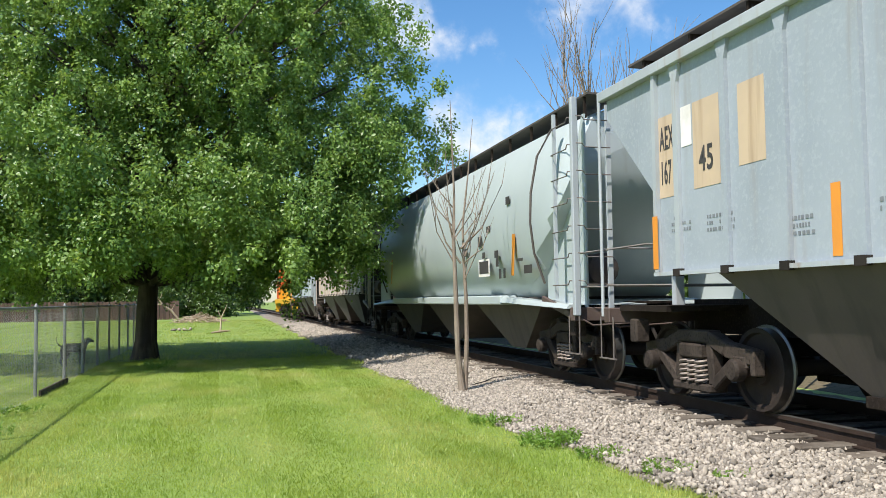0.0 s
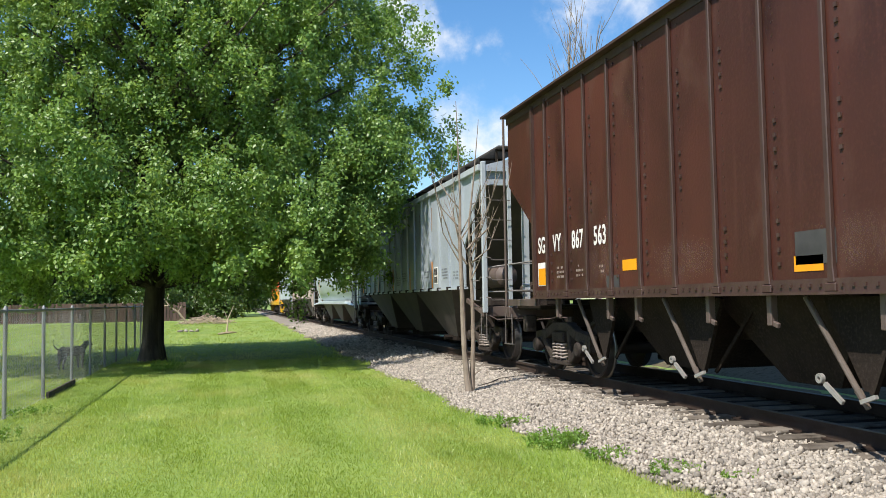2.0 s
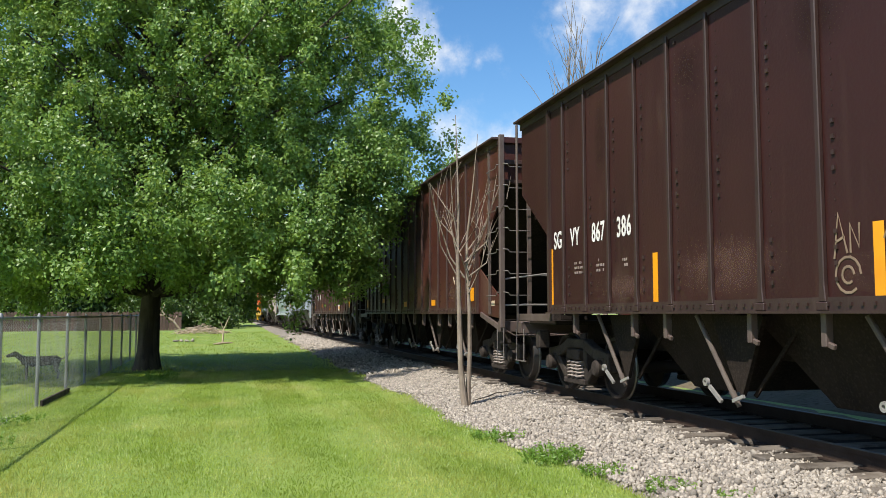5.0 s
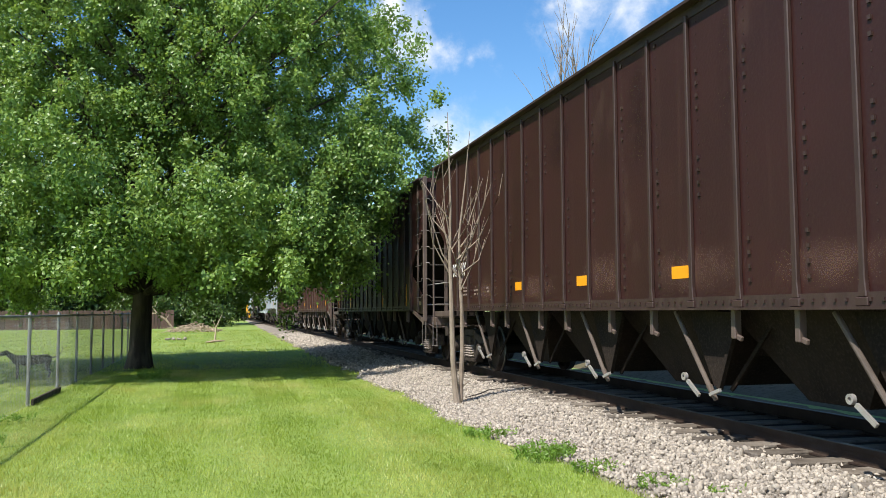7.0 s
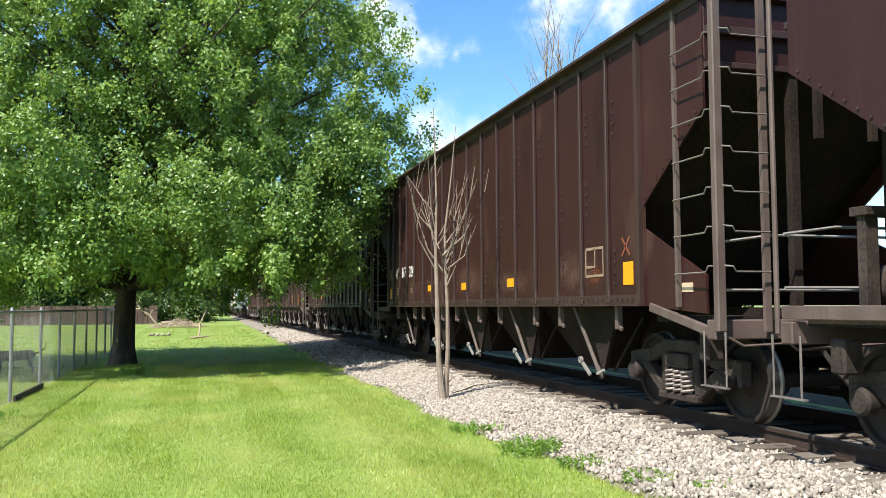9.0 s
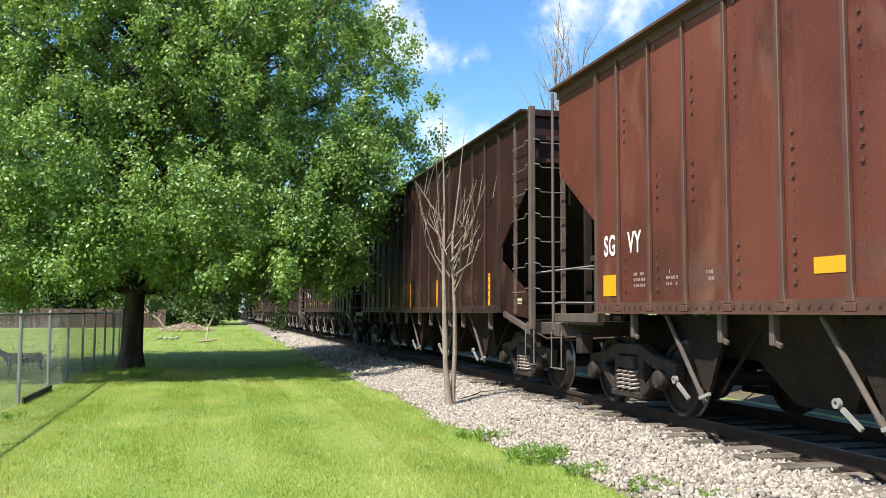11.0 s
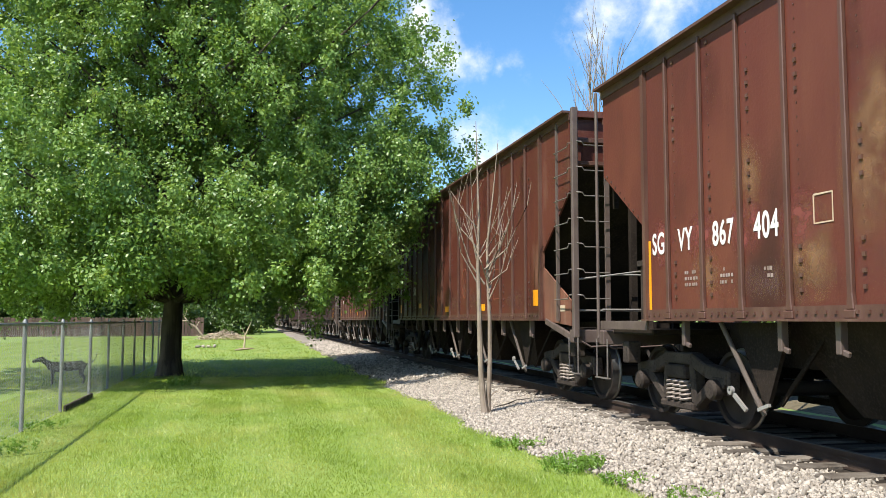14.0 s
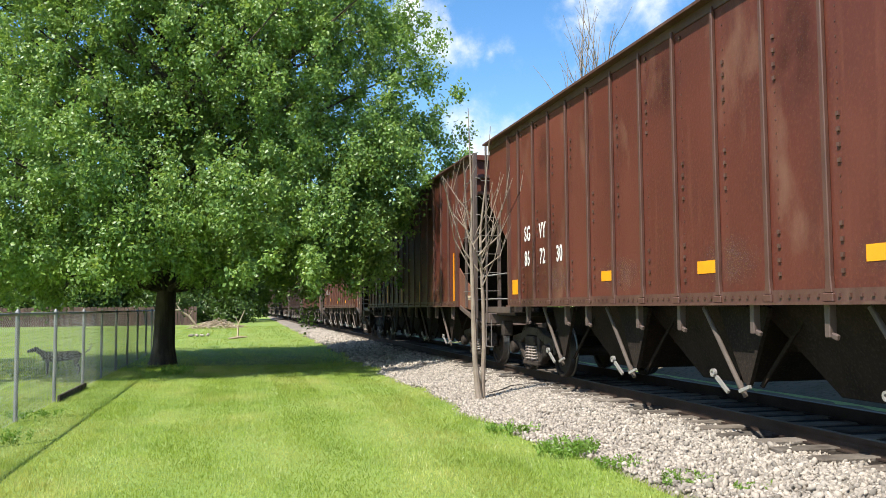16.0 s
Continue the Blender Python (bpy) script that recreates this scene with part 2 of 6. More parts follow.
M_TRUCK = surface("dusty_cast_steel", (0.028, 0.021, 0.017), (0.06, 0.046, 0.037), 0.8, 0.0, 3.0, 28, 0.3, fine_colour=(0.016, 0.012, 0.010), vary=0.15, gloss=0.25)
M_STRUT = surface("dusty_strut_steel", (0.10, 0.075, 0.060), (0.065, 0.048, 0.038), 0.7, 0.0, 3.0, 28, 0.3, vary=0.15)
M_POST = surface("worn_brown_post", (0.078, 0.052, 0.044), (0.115, 0.084, 0.072), 0.6, 0.0, 2.0, 30, 0.15, streak=(0.06, 0.036, 0.03))
M_BARE = surface("bare_worn_steel", (0.36, 0.34, 0.32), (0.25, 0.22, 0.20), 0.45, 0.4, 3.0, 40, 0.15)
M_SPRING = surface("worn_coil_spring", (0.30, 0.255, 0.225), (0.17, 0.135, 0.115), 0.55, 0.2, 5.0, 40, 0.15, gloss=0.3)
M_RUNG = surface("handled_rung_steel", (0.20, 0.175, 0.16), (0.13, 0.11, 0.10), 0.5, 0.2, 5.0, 40, 0.15, gloss=0.3)
M_WHEEL = surface("rusty_wheel_plate", (0.036, 0.026, 0.021), (0.024, 0.018, 0.015), 0.75, 0.0, 4.0, 35, 0.2, gloss=0.25)
M_TREAD = surface("polished_tread", (0.24, 0.235, 0.23), (0.17, 0.16, 0.15), 0.45, 1.0, 6, 60, 0.05)
M_BLACK = surface("grimy_black", (0.022, 0.019, 0.017), (0.04, 0.034, 0.03), 0.8, 0.0, 2.0, 30, 0.15, gloss=0.08)
M_YELLOW = surface("reflective_yellow", (0.82, 0.33, 0.010), (0.74, 0.28, 0.010), 0.4, 0.0, 3.0, 50, 0.03, streak=(0.5, 0.24, 0.05), streak_amount=(0.66, 0.9))
M_WHITE = surface("white_lettering", (0.78, 0.75, 0.72), (0.62, 0.58, 0.55), 0.6, 0.0, 5.0, 30, 0.03)
M_FADED = surface("faded_lettering", (0.34, 0.27, 0.24), (0.20, 0.14, 0.12), 0.6, 0.0, 5.0, 30, 0.03)
M_GREY = surface("grey_hopper_paint", (0.335, 0.37, 0.41), (0.28, 0.315, 0.355), 0.5, 0.0, 0.7, 22, 0.08, streak=(0.27, 0.255, 0.24), streak_amount=(0.58, 0.92), fine_colour=(0.355, 0.39, 0.425))
M_GREYRIB = surface("grey_rib_paint", (0.40, 0.43, 0.455), (0.33, 0.36, 0.385), 0.5, 0.0, 1.4, 22, 0.08, streak=(0.27, 0.18, 0.12), streak_amount=(0.58, 0.8))
# dust tone, darkened further for the shade on bays and end sheets
M_GREYLOW = surface("dusty_shaded_bottom", (0.085, 0.070, 0.06), (0.062, 0.052, 0.045), 0.75, 0.0, 0.9, 22, 0.1, streak=(0.045, 0.038, 0.033), streak_amount=(0.5, 0.8))
M_PALEGREY = surface("pale_tank_paint", (0.42, 0.47, 0.475), (0.37, 0.42, 0.43), 0.4, 0.0, 0.6, 22, 0.05, streak=(0.31, 0.30, 0.285), streak_amount=(0.62, 0.95))
M_TAN = surface("tan_hopper_paint", (0.52, 0.44, 0.38), (0.45, 0.37, 0.32), 0.55, 0.0, 0.7, 22, 0.06, streak=(0.33, 0.25, 0.2))
M_CREAM = surface("cream_patch_paint", (0.55, 0.42, 0.29), (0.47, 0.36, 0.26), 0.55, 0.0, 1.5, 22, 0.04, streak=(0.36, 0.25, 0.16))
M_RUSTRUN = surface("rust_streak", (0.26, 0.17, 0.11), (0.20, 0.12, 0.075), 0.75, 0.0, 2.0, 30, 0.05)
M_DULL = surface("dull_grey_stencil", (0.15, 0.16, 0.175), (0.21, 0.225, 0.24), 0.6, 0.0, 4.0, 30, 0.02)
M_INK = surface("black_lettering", (0.035, 0.032, 0.033), (0.06, 0.055, 0.055), 0.6, 0.0, 4.0, 30, 0.02)
M_SPRAY = surface("grey_spray_paint", (0.07, 0.075, 0.085), (0.12, 0.125, 0.135), 0.6, 0.0, 4.0, 30, 0.02)
M_SCRAWL = surface("tan_marker_scrawl", (0.26, 0.185, 0.125), (0.19, 0.13, 0.09), 0.6, 0.0, 6.0, 30, 0.02)
M_ORANGE = surface("orange_stripe", (0.72, 0.27, 0.035), (0.62, 0.24, 0.04), 0.5, 0.0, 3.0, 40, 0.02)
M_SALMON = surface("salmon_spray_paint", (0.23, 0.062, 0.032), (0.15, 0.044, 0.025), 0.6, 0.0, 4.0, 30, 0.02)
M_LOCO_Y = surface("locomotive_yellow", (0.75, 0.42, 0.03), (0.68, 0.38, 0.03), 0.4, 0.0, 1.5, 30, 0.03)
M_LOCO_O = surface("locomotive_orange", (0.68, 0.12, 0.025), (0.6, 0.11, 0.025), 0.4, 0.0, 1.5, 30, 0.03)


def soft_paint(name, tone, other, cover=0.9, grain=9.0, centre=0.5):
    """Faded or rubbed paint and rust that thins out towards the edges of its patch and breaks up in grains."""
    m = surface(name, tone, other, 0.65, 0.0, 2.5, 30, 0.04, gloss=0.25)
    nt = m.node_tree
    bsdf, out = nt.nodes["Principled BSDF"], nt.nodes["Material Output"]
    tc = nt.nodes.new("ShaderNodeTexCoord")
    off = nt.nodes.new("ShaderNodeVectorMath")
    off.operation = "SUBTRACT"
    off.inputs[1].default_value = (0.5, 0.5, centre)
    nt.links.new(tc.outputs["Generated"], off.inputs[0])
    flat = nt.nodes.new("ShaderNodeVectorMath")
    flat.operation = "MULTIPLY"
    flat.inputs[1].default_value = (0.0, 2.0, 1.0 / max(centre, 1 - centre))
    nt.links.new(off.outputs[0], flat.inputs[0])
    ln = nt.nodes.new("ShaderNodeVectorMath")
    ln.operation = "LENGTH"
    nt.links.new(flat.outputs[0], ln.inputs[0])
    fall = nt.nodes.new("ShaderNodeMapRange")
    fall.inputs["From Min"].default_value, fall.inputs["From Max"].default_value = 1.0, 0.35
    nt.links.new(ln.outputs["Value"], fall.inputs["Value"])
    rub = noise_fac(nt, tc.outputs["Object"], grain, 0.30, 0.58, 6.0)
    mul = nt.nodes.new("ShaderNodeMath")
    mul.operation = "MULTIPLY"
    nt.links.new(fall.outputs["Result"], mul.inputs[0])
    nt.links.new(rub, mul.inputs[1])
    sc = nt.nodes.new("ShaderNodeMath")
    sc.operation = "MULTIPLY"
    sc.inputs[1].default_value = cover
    nt.links.new(mul.outputs[0], sc.inputs[0])
    clear = nt.nodes.new("ShaderNodeBsdfTransparent")
    mx = nt.nodes.new("ShaderNodeMixShader")
    nt.links.new(sc.outputs[0], mx.inputs[0])
    nt.links.new(clear.outputs[0], mx.inputs[1])
    nt.links.new(bsdf.outputs[0], mx.inputs[2])
    nt.links.new(mx.outputs[0], out.inputs["Surface"])
    return m


M_RUSTBLOOM = soft_paint("rust_bloom", (0.19, 0.062, 0.034), (0.14, 0.045, 0.027), 0.65, 5.0)
M_REDBLOOM = soft_paint("rubbed_red_paint", (0.22, 0.06, 0.05), (0.17, 0.05, 0.04), 1.0, 7.0)
M_TANBLOOM = soft_paint("tan_dust_bloom", (0.26, 0.135, 0.07), (0.20, 0.10, 0.055), 0.7, 4.0)
M_CHALK = soft_paint("chalky_faded_paint", (0.17, 0.095, 0.075), (0.13, 0.07, 0.055), 0.38, 4.0)
M_SOOT = soft_paint("soot_stain", (0.02, 0.011, 0.009), (0.03, 0.015, 0.012), 0.30, 3.0)
M_GLASS = bpy.data.materials.new("dark_window_glass")
M_GLASS.use_nodes = True
M_GLASS.node_tree.nodes["Principled BSDF"].inputs["Base Color"].default_value = (0.02, 0.025, 0.03, 1)
M_GLASS.node_tree.nodes["Principled BSDF"].inputs["Roughness"].default_value = 0.05
M_DOG = surface("brindled_dark_coat", (0.05, 0.042, 0.038), (0.09, 0.075, 0.066), 0.7, 0.0, 6.0, 60, 0.2)


# ---- mesh building ----
class Shape:
    """Collects vertices and faces of one part."""

    def __init__(self):
        self.v, self.f = [], []

    def add(self, verts, faces):
        n = len(self.v)
        self.v += [tuple(p) for p in verts]
        self.f += [tuple(i + n for i in f) for f in faces]
        return self

    def box(self, x0, x1, y0, y1, z0, z1):
        return self.add([(x, y, z) for x in (x0, x1) for y in (y0, y1) for z in (z0, z1)],
                        [(0, 1, 3, 2), (4, 6, 7, 5), (0, 4, 5, 1), (2, 3, 7, 6), (0, 2, 6, 4), (1, 5, 7, 3)])

    def bar(self, p, q, w, h=None, up=(0, 0, 1)):
        """A straight bar of rectangular section from p to q."""
        h = h or w
        p, q = Vector(p), Vector(q)
        d = (q - p).normalized()
        u = Vector(up)
        if abs(d.dot(u)) > 0.95:
            u = Vector((0, 1, 0))
        s = d.cross(u).normalized()
        u = s.cross(d)
        c = [(-w / 2, -h / 2), (w / 2, -h / 2), (w / 2, h / 2), (-w / 2, h / 2)]
        vs = [e + s * a + u * b for e in (p, q) for a, b in c]
        return self.add(vs, [(3, 2, 1, 0), (4, 5, 6, 7), (0, 1, 5, 4), (1, 2, 6, 5), (2, 3, 7, 6), (3, 0, 4, 7)])

    def tube(self, pts, radii, sides=6, cap=True):
        pts = [Vector(p) for p in pts]
        if not hasattr(radii, "__len__"):
            radii = [radii] * len(pts)
        n, rings = len(pts), []
        for i, p in enumerate(pts):
            d = (pts[min(i + 1, n - 1)] - pts[max(i - 1, 0)]).normalized()
            u = Vector((0, 0, 1)) if abs(d.z) < 0.9 else Vector((1, 0, 0))
            s = d.cross(u).normalized()
            u = s.cross(d)
            rings += [p + (s * math.cos(a) + u * math.sin(a)) * radii[i] for a in [2 * math.pi * k / sides for k in range(sides)]]
        faces = [(i * sides + k, i * sides + (k + 1) % sides, (i + 1) * sides + (k + 1) % sides, (i + 1) * sides + k) for i in range(n - 1) for k in range(sides)]
        if cap:
            faces += [tuple(range(sides))[::-1], tuple((n - 1) * sides + k for k in range(sides))]
        return self.add(rings, faces)

    def prism(self, profile, x0, x1):
        """A flat outline in (y, z), given thickness along x."""
        n = len(profile)
        vs = [(x, y, z) for x in (x0, x1) for y, z in profile]
        return self.add(vs, [tuple(range(n)), tuple(range(2 * n - 1, n - 1, -1))] + [(i, i + n, (i + 1) % n + n, (i + 1) % n) for i in range(n)])

    def lathe(self, profile, sides=28, centre=(0, 0, 0)):
        """A closed outline in (x, radius) turned about the x axis."""
        cx, cy, cz = centre
        n = len(profile)
        vs = [(cx + x, cy + r * math.cos(a), cz + r * math.sin(a)) for a in [2 * math.pi * k / sides for k in range(sides)] for x, r in profile]
        return self.add(vs, [(k * n + i, k * n + (i + 1) % n, ((k + 1) % sides) * n + (i + 1) % n, ((k + 1) % sides) * n + i) for k in range(sides) for i in range(n)])

    def frustum(self, bottom, top):
        """Two rectangles (x0, x1, y0, y1, z) joined by sloping sides."""
        vs = [(x, y, r[4]) for r in (bottom, top) for x, y in ((r[0], r[2]), (r[1], r[2]), (r[1], r[3]), (r[0], r[3]))]
        return self.add(vs, [(3, 2, 1, 0), (4, 5, 6, 7), (0, 1, 5, 4), (1, 2, 6, 5), (2, 3, 7, 6), (3, 0, 4, 7)])


def to_mesh(name, shape, material, bevel=0.0, smooth=False):
    me = bpy.data.meshes.new(name)
    me.from_pydata(shape.v, [], shape.f)
    bm = bmesh.new()
    bm.from_mesh(me)
    bmesh.ops.recalc_face_normals(bm, faces=bm.faces)
    if bevel:
        bmesh.ops.bevel(bm, geom=bm.edges[:], offset=bevel, segments=1, affect="EDGES", clamp_overlap=True)
    if smooth:
        for f in bm.faces:
            f.smooth = True
        for e in bm.edges:
            if len(e.link_faces) == 2 and e.calc_face_angle(0) > 0.6:
                e.smooth = False
    bm.to_mesh(me)
    bm.free()
    me.materials.append(material)
    return me


def part(name, shape, material, parent, label="", bevel=0.0, smooth=False, at=None):
    ob = new(name, shape if isinstance(shape, bpy.types.Mesh) else to_mesh(name, shape, material, bevel, smooth))
    ob.parent = parent
    if at is not None:
        ob.matrix_basis = at
    if label:
        ob["label"] = label
    return ob


def thing(name, label, category, at=None, group="", kind=""):
    ob = new(name)
    ob.empty_display_size = 0.2
    if at is not None:
        ob.matrix_basis = at
    return tagged(ob, label, category, group, kind)


def mesh_np(name, verts, faces, material, smooth=False):
    """A mesh from arrays: verts n x 3, faces m x k."""
    me = bpy.data.meshes.new(name)
    m, k = faces.shape
    me.vertices.add(len(verts))
    me.vertices.foreach_set("co", np.ascontiguousarray(verts, dtype=np.float32).ravel())
    me.loops.add(m * k)
    me.loops.foreach_set("vertex_index", np.ascontiguousarray(faces, dtype=np.int32).ravel())
    me.polygons.add(m)
    me.polygons.foreach_set("loop_start", np.arange(0, m * k, k, dtype=np.int32))
    if smooth:
        me.polygons.foreach_set("use_smooth", np.ones(m, dtype=bool))
    me.update(calc_edges=True)
    me.materials.append(material)
    return me


def leaf_mesh(name, centres, rng, size, material, droop=0.35, width=0.55, facing=None, scatter=0.5):
    """Folded leaves of two faces each, one at every centre; facing: the way that their upper sides tend to look."""
    n = len(centres)
    if facing is None:
        facing = np.zeros((n, 3))
    nrm = facing + rng.normal(size=(n, 3)) * scatter
    nrm /= np.linalg.norm(nrm, axis=1)[:, None]
    d = np.cross(nrm, rng.normal(size=(n, 3)))
    d[:, 2] -= droop * 0.8
    d /= np.linalg.norm(d, axis=1)[:, None]
    s = np.cross(d, nrm)
    s /= np.linalg.norm(s, axis=1)[:, None]
    nrm = np.cross(s, d)
    ln = (size * rng.uniform(0.7, 1.3, n))[:, None]
    tip, side = d * ln, s * ln * width / 2
    v = np.stack([centres, centres + tip * 0.45 + side + nrm * ln * 0.08, centres + tip, centres + tip * 0.45 - side + nrm * ln * 0.08], 1).reshape(-1, 3)
    i = np.arange(n)[:, None] * 4
    return mesh_np(name, v, np.concatenate([i + [0, 1, 2], i + [0, 2, 3]]), material)


# ---- ground, track bed ----
rng = np.random.default_rng(7)
TRACK_X, RAIL_Z = 6.5, 0.33


def lawn_edge(y):
    """Where the lawn ends and the ballast begins."""
    return 3.36 + 0.10 * np.sin(y * 0.9) + 0.07 * np.sin(y * 2.3 + 1) + 0.38 * np.exp(-((y - 6.2) / 1.6) ** 2) + 0.012 * np.maximum(y - 25, 0)


def bed_height(x):
    return np.interp(x, [3.0, 3.4, 4.6, 5.25, 7.75, 8.6, 10.0], [-0.03, 0.02, 0.12, 0.15, 0.15, 0.06, -0.05])


tagged(new("ground", to_mesh("ground", Shape().add([(-2500, -2500, 0), (2500, -2500, 0), (2500, 2500, 0), (-2500, 2500, 0)], [(0, 1, 2, 3)]), M_LAWN)),
       "mown green lawn in sunshine reaching to the woods", "lawn", kind="structure")

xs, ys = np.linspace(3.0, 10.0, 36), np.concatenate([np.arange(-240, 0, 6.0), np.arange(0, 40, 0.35), np.arange(40, 90, 1.2), np.arange(90, 430, 10.0)])
gx, gy = np.meshgrid(xs, ys)
gz = bed_height(gx) + rng.normal(0, 0.006, gx.shape)
edge_line = lawn_edge(gy)
gz = np.where(gx < edge_line - 0.05, -0.05, gz)
nx = len(xs)
ii = (np.arange(len(ys) - 1)[:, None] * nx + np.arange(nx - 1)[None, :]).ravel()[:, None]
bed = tagged(new("ballast_bed", mesh_np("ballast_bed", np.stack([gx.ravel(), gy.ravel(), gz.ravel()], 1), ii + np.array([0, 1, nx + 1, nx]), M_BED)),
             "pale limestone ballast beside the rails", "ballast", kind="structure")
tagged(new("track_bed", to_mesh("track_bed", Shape().box(5.42, 7.58, -240, 430, 0.02, 0.158), M_DARKBED)), "dark bed between the ties, oil and the train's shade in one colour", "track bed", kind="structure")
bed.data.materials.append(M_DARKBED)
bed.data.materials.append(M_DIRT)
mid = np.empty(len(bed.data.polygons) * 3)
bed.data.polygons.foreach_get("center", mid)
# past 7.7 a brown tone stands in for ballast in the train's shade
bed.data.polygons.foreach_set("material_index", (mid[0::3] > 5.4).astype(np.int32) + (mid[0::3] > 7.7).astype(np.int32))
# dry bank beyond the track
bank = Shape()
bx = [9.4, 10.6, 11.8, 13.5, 16.0]
bh = [-0.04, 0.35, 0.62, 0.55, -0.05]
rows = [(y, [bh[i] * (1 + 0.35 * math.sin(y * 0.21 + i) + 0.2 * math.sin(y * 0.67 + 2 * i)) if 0 < i < 4 else bh[i] for i in range(5)]) for y in range(-60, 161, 2)]
bank.add([(bx[i], y, h[i]) for y, h in rows for i in range(5)], [(r * 5 + i, r * 5 + i + 1, r * 5 + i + 6, r * 5 + i + 5) for r in range(len(rows) - 1) for i in range(4)])
tagged(new("dry_bank", to_mesh("dry_bank", bank, M_DIRT, smooth=True)), "low bank of dry tan grass and dirt beyond the rails", "bank", kind="structure")

# rails: foot, web and head, on ties
for k, side in enumerate((-1, 1)):
    rail = thing("rail", "worn steel rail spiked to wooden ties", "rail", pose(TRACK_X + side * 0.753, 0, 0), "rails of the track", "structure")
    part("rail_body", Shape().box(-0.07, 0.07, -240, 430, 0.165, 0.182).box(-0.012, 0.012, -240, 430, 0.182, 0.29).box(-0.036, 0.036, -240, 430, 0.285, 0.324), M_RAIL, rail)
    part("rail_head", Shape().box(-0.03, 0.03, -240, 430, 0.3245, RAIL_Z), M_RAILTOP, rail, "polished top of the rail")

# ---- lawn blades ----


def blades(name, n, x0, x1, y0, y1, h, w, power, label):
    u = rng.uniform(0, 1, n) ** power
    y = y0 + (y1 - y0) * u
    x = rng.uniform(x0, x1, n)
    keep = x < lawn_edge(y) + rng.normal(0, 0.07, n)
    x, y = x[keep], y[keep]
    n = len(x)
    a = rng.uniform(0, 2 * np.pi, n)
    # mowing leaves strips that lean to and fro
    lean = 0.22 * np.sign(np.sin((x + 0.12 * np.sin(y * 0.3)) * 2 * np.pi / 1.5 + 0.9 * np.sin(y * 0.13))) + rng.normal(0, 0.35, n)
    lush = 1 + 0.42 * np.sin(x * 2.1 + 1.3 * np.sin(y * 0.7)) * np.sin(y * 1.1 + 2 * np.sin(x * 0.8))
    hh = h * lush * rng.uniform(0.55, 1.25, n) * (1 + 0.5 * (np.abs(x - lawn_edge(y)) < 0.15))
    base = np.stack([x, y, np.zeros(n)], 1)
    side = np.stack([np.cos(a), np.sin(a), np.zeros(n)], 1) * w / 2
    top = base + np.stack([rng.normal(0, 0.4, n) * hh, lean * hh, hh], 1)
    v = np.stack([base - side, base + side, top], 1).reshape(-1, 3)
    tagged(new(name, mesh_np(name, v, np.arange(3 * n).reshape(-1, 3), M_GRASS)), label, "grass", kind="stuff")


blades("lawn_grass", 360000, -4.6, 3.9, 4.6, 25, 0.036, 0.0075, 1.5, "short mown green grass blades of the lawn")
blades("far_lawn_grass", 70000, -16, 4.2, 22, 80, 0.06, 0.022, 1.3, "short green grass of the farther lawn")

# ---- ballast stones ----


def stone_shape(r, seed):
    rr = random.Random(seed)
    bm = bmesh.new()
    bmesh.ops.create_icosphere(bm, subdivisions=1, radius=1)
    sx, sy, sz = rr.uniform(0.8, 1.25), rr.uniform(0.6, 1.0), rr.uniform(0.38, 0.7)
    for v in bm.verts:
        k = rr.uniform(0.6, 1.2)
        v.co = Vector((v.co.x * sx, v.co.y * sy, v.co.z * sz)) * k * r
    co = np.array([v.co[:] for v in bm.verts])
    fa = np.array([[v.index for v in f.verts] for f in bm.faces])
    bm.free()
    return co, fa


STONES = [stone_shape(1.0, s) for s in range(10)]


def turns(n):
    q = rng.normal(size=(n, 4))
    q /= np.linalg.norm(q, axis=1)[:, None]
    w, x, y, z = q.T
    return np.stack([1 - 2 * (y * y + z * z), 2 * (x * y - z * w), 2 * (x * z + y * w), 2 * (x * y + z * w), 1 - 2 * (x * x + z * z), 2 * (y * z - x * w),
                     2 * (x * z - y * w), 2 * (y * z + x * w), 1 - 2 * (x * x + y * y)], 1).reshape(n, 3, 3)


def stones(n, y0, y1, size, power):
    y = y0 + (y1 - y0) * rng.uniform(0, 1, n) ** power
    x = rng.uniform(3.1, 5.6, n)
    e = lawn_edge(y)
    keep = (x > e + rng.normal(0.02, 0.06, n)) & (x < 5.38 + rng.normal(0, 0.12, n))
    x, y = x[keep], y[keep]
    n = len(x)
    r = size * rng.uniform(0.55, 1.3, n)
    c = np.stack([x, y, bed_height(x) + r * 0.2 + 0.004], 1)
    rot = turns(n)
    kinds = rng.integers(0, len(STONES), n)
    vs, fs, off = [], [], 0
    for k, (co, fa) in enumerate(STONES):
        m = kinds == k
        p = np.einsum("nij,vj->nvi", rot[m], co) * r[m][:, None, None] + c[m][:, None, :]
        cnt = m.sum()
        vs.append(p.reshape(-1, 3))
        fs.append((fa[None] + (np.arange(cnt) * len(co))[:, None, None]).reshape(-1, 3) + off)
        off += cnt * len(co)
    return np.concatenate(vs), np.concatenate(fs)


near_v, near_f = stones(38000, 4.8, 22, 0.028, 1.25)
ob = new("loose_ballast", mesh_np("loose_ballast", near_v, near_f, M_STONE))
tagged(ob, "loose pale limestone ballast stones", "ballast", kind="stuff")
far_v, far_f = stones(9000, 22, 60, 0.06, 1.2)
tagged(new("loose_ballast", mesh_np("loose_ballast", far_v, far_f, M_STONE)), "loose pale limestone ballast stones farther off", "ballast", kind="stuff")
STONE_MESH = []
for s, (co, fa) in enumerate(STONES):
    STONE_MESH.append(mesh_np("stone", co * 0.036, fa, M_STONE_ONE))
rs = random.Random(5)

# ---- trees ----


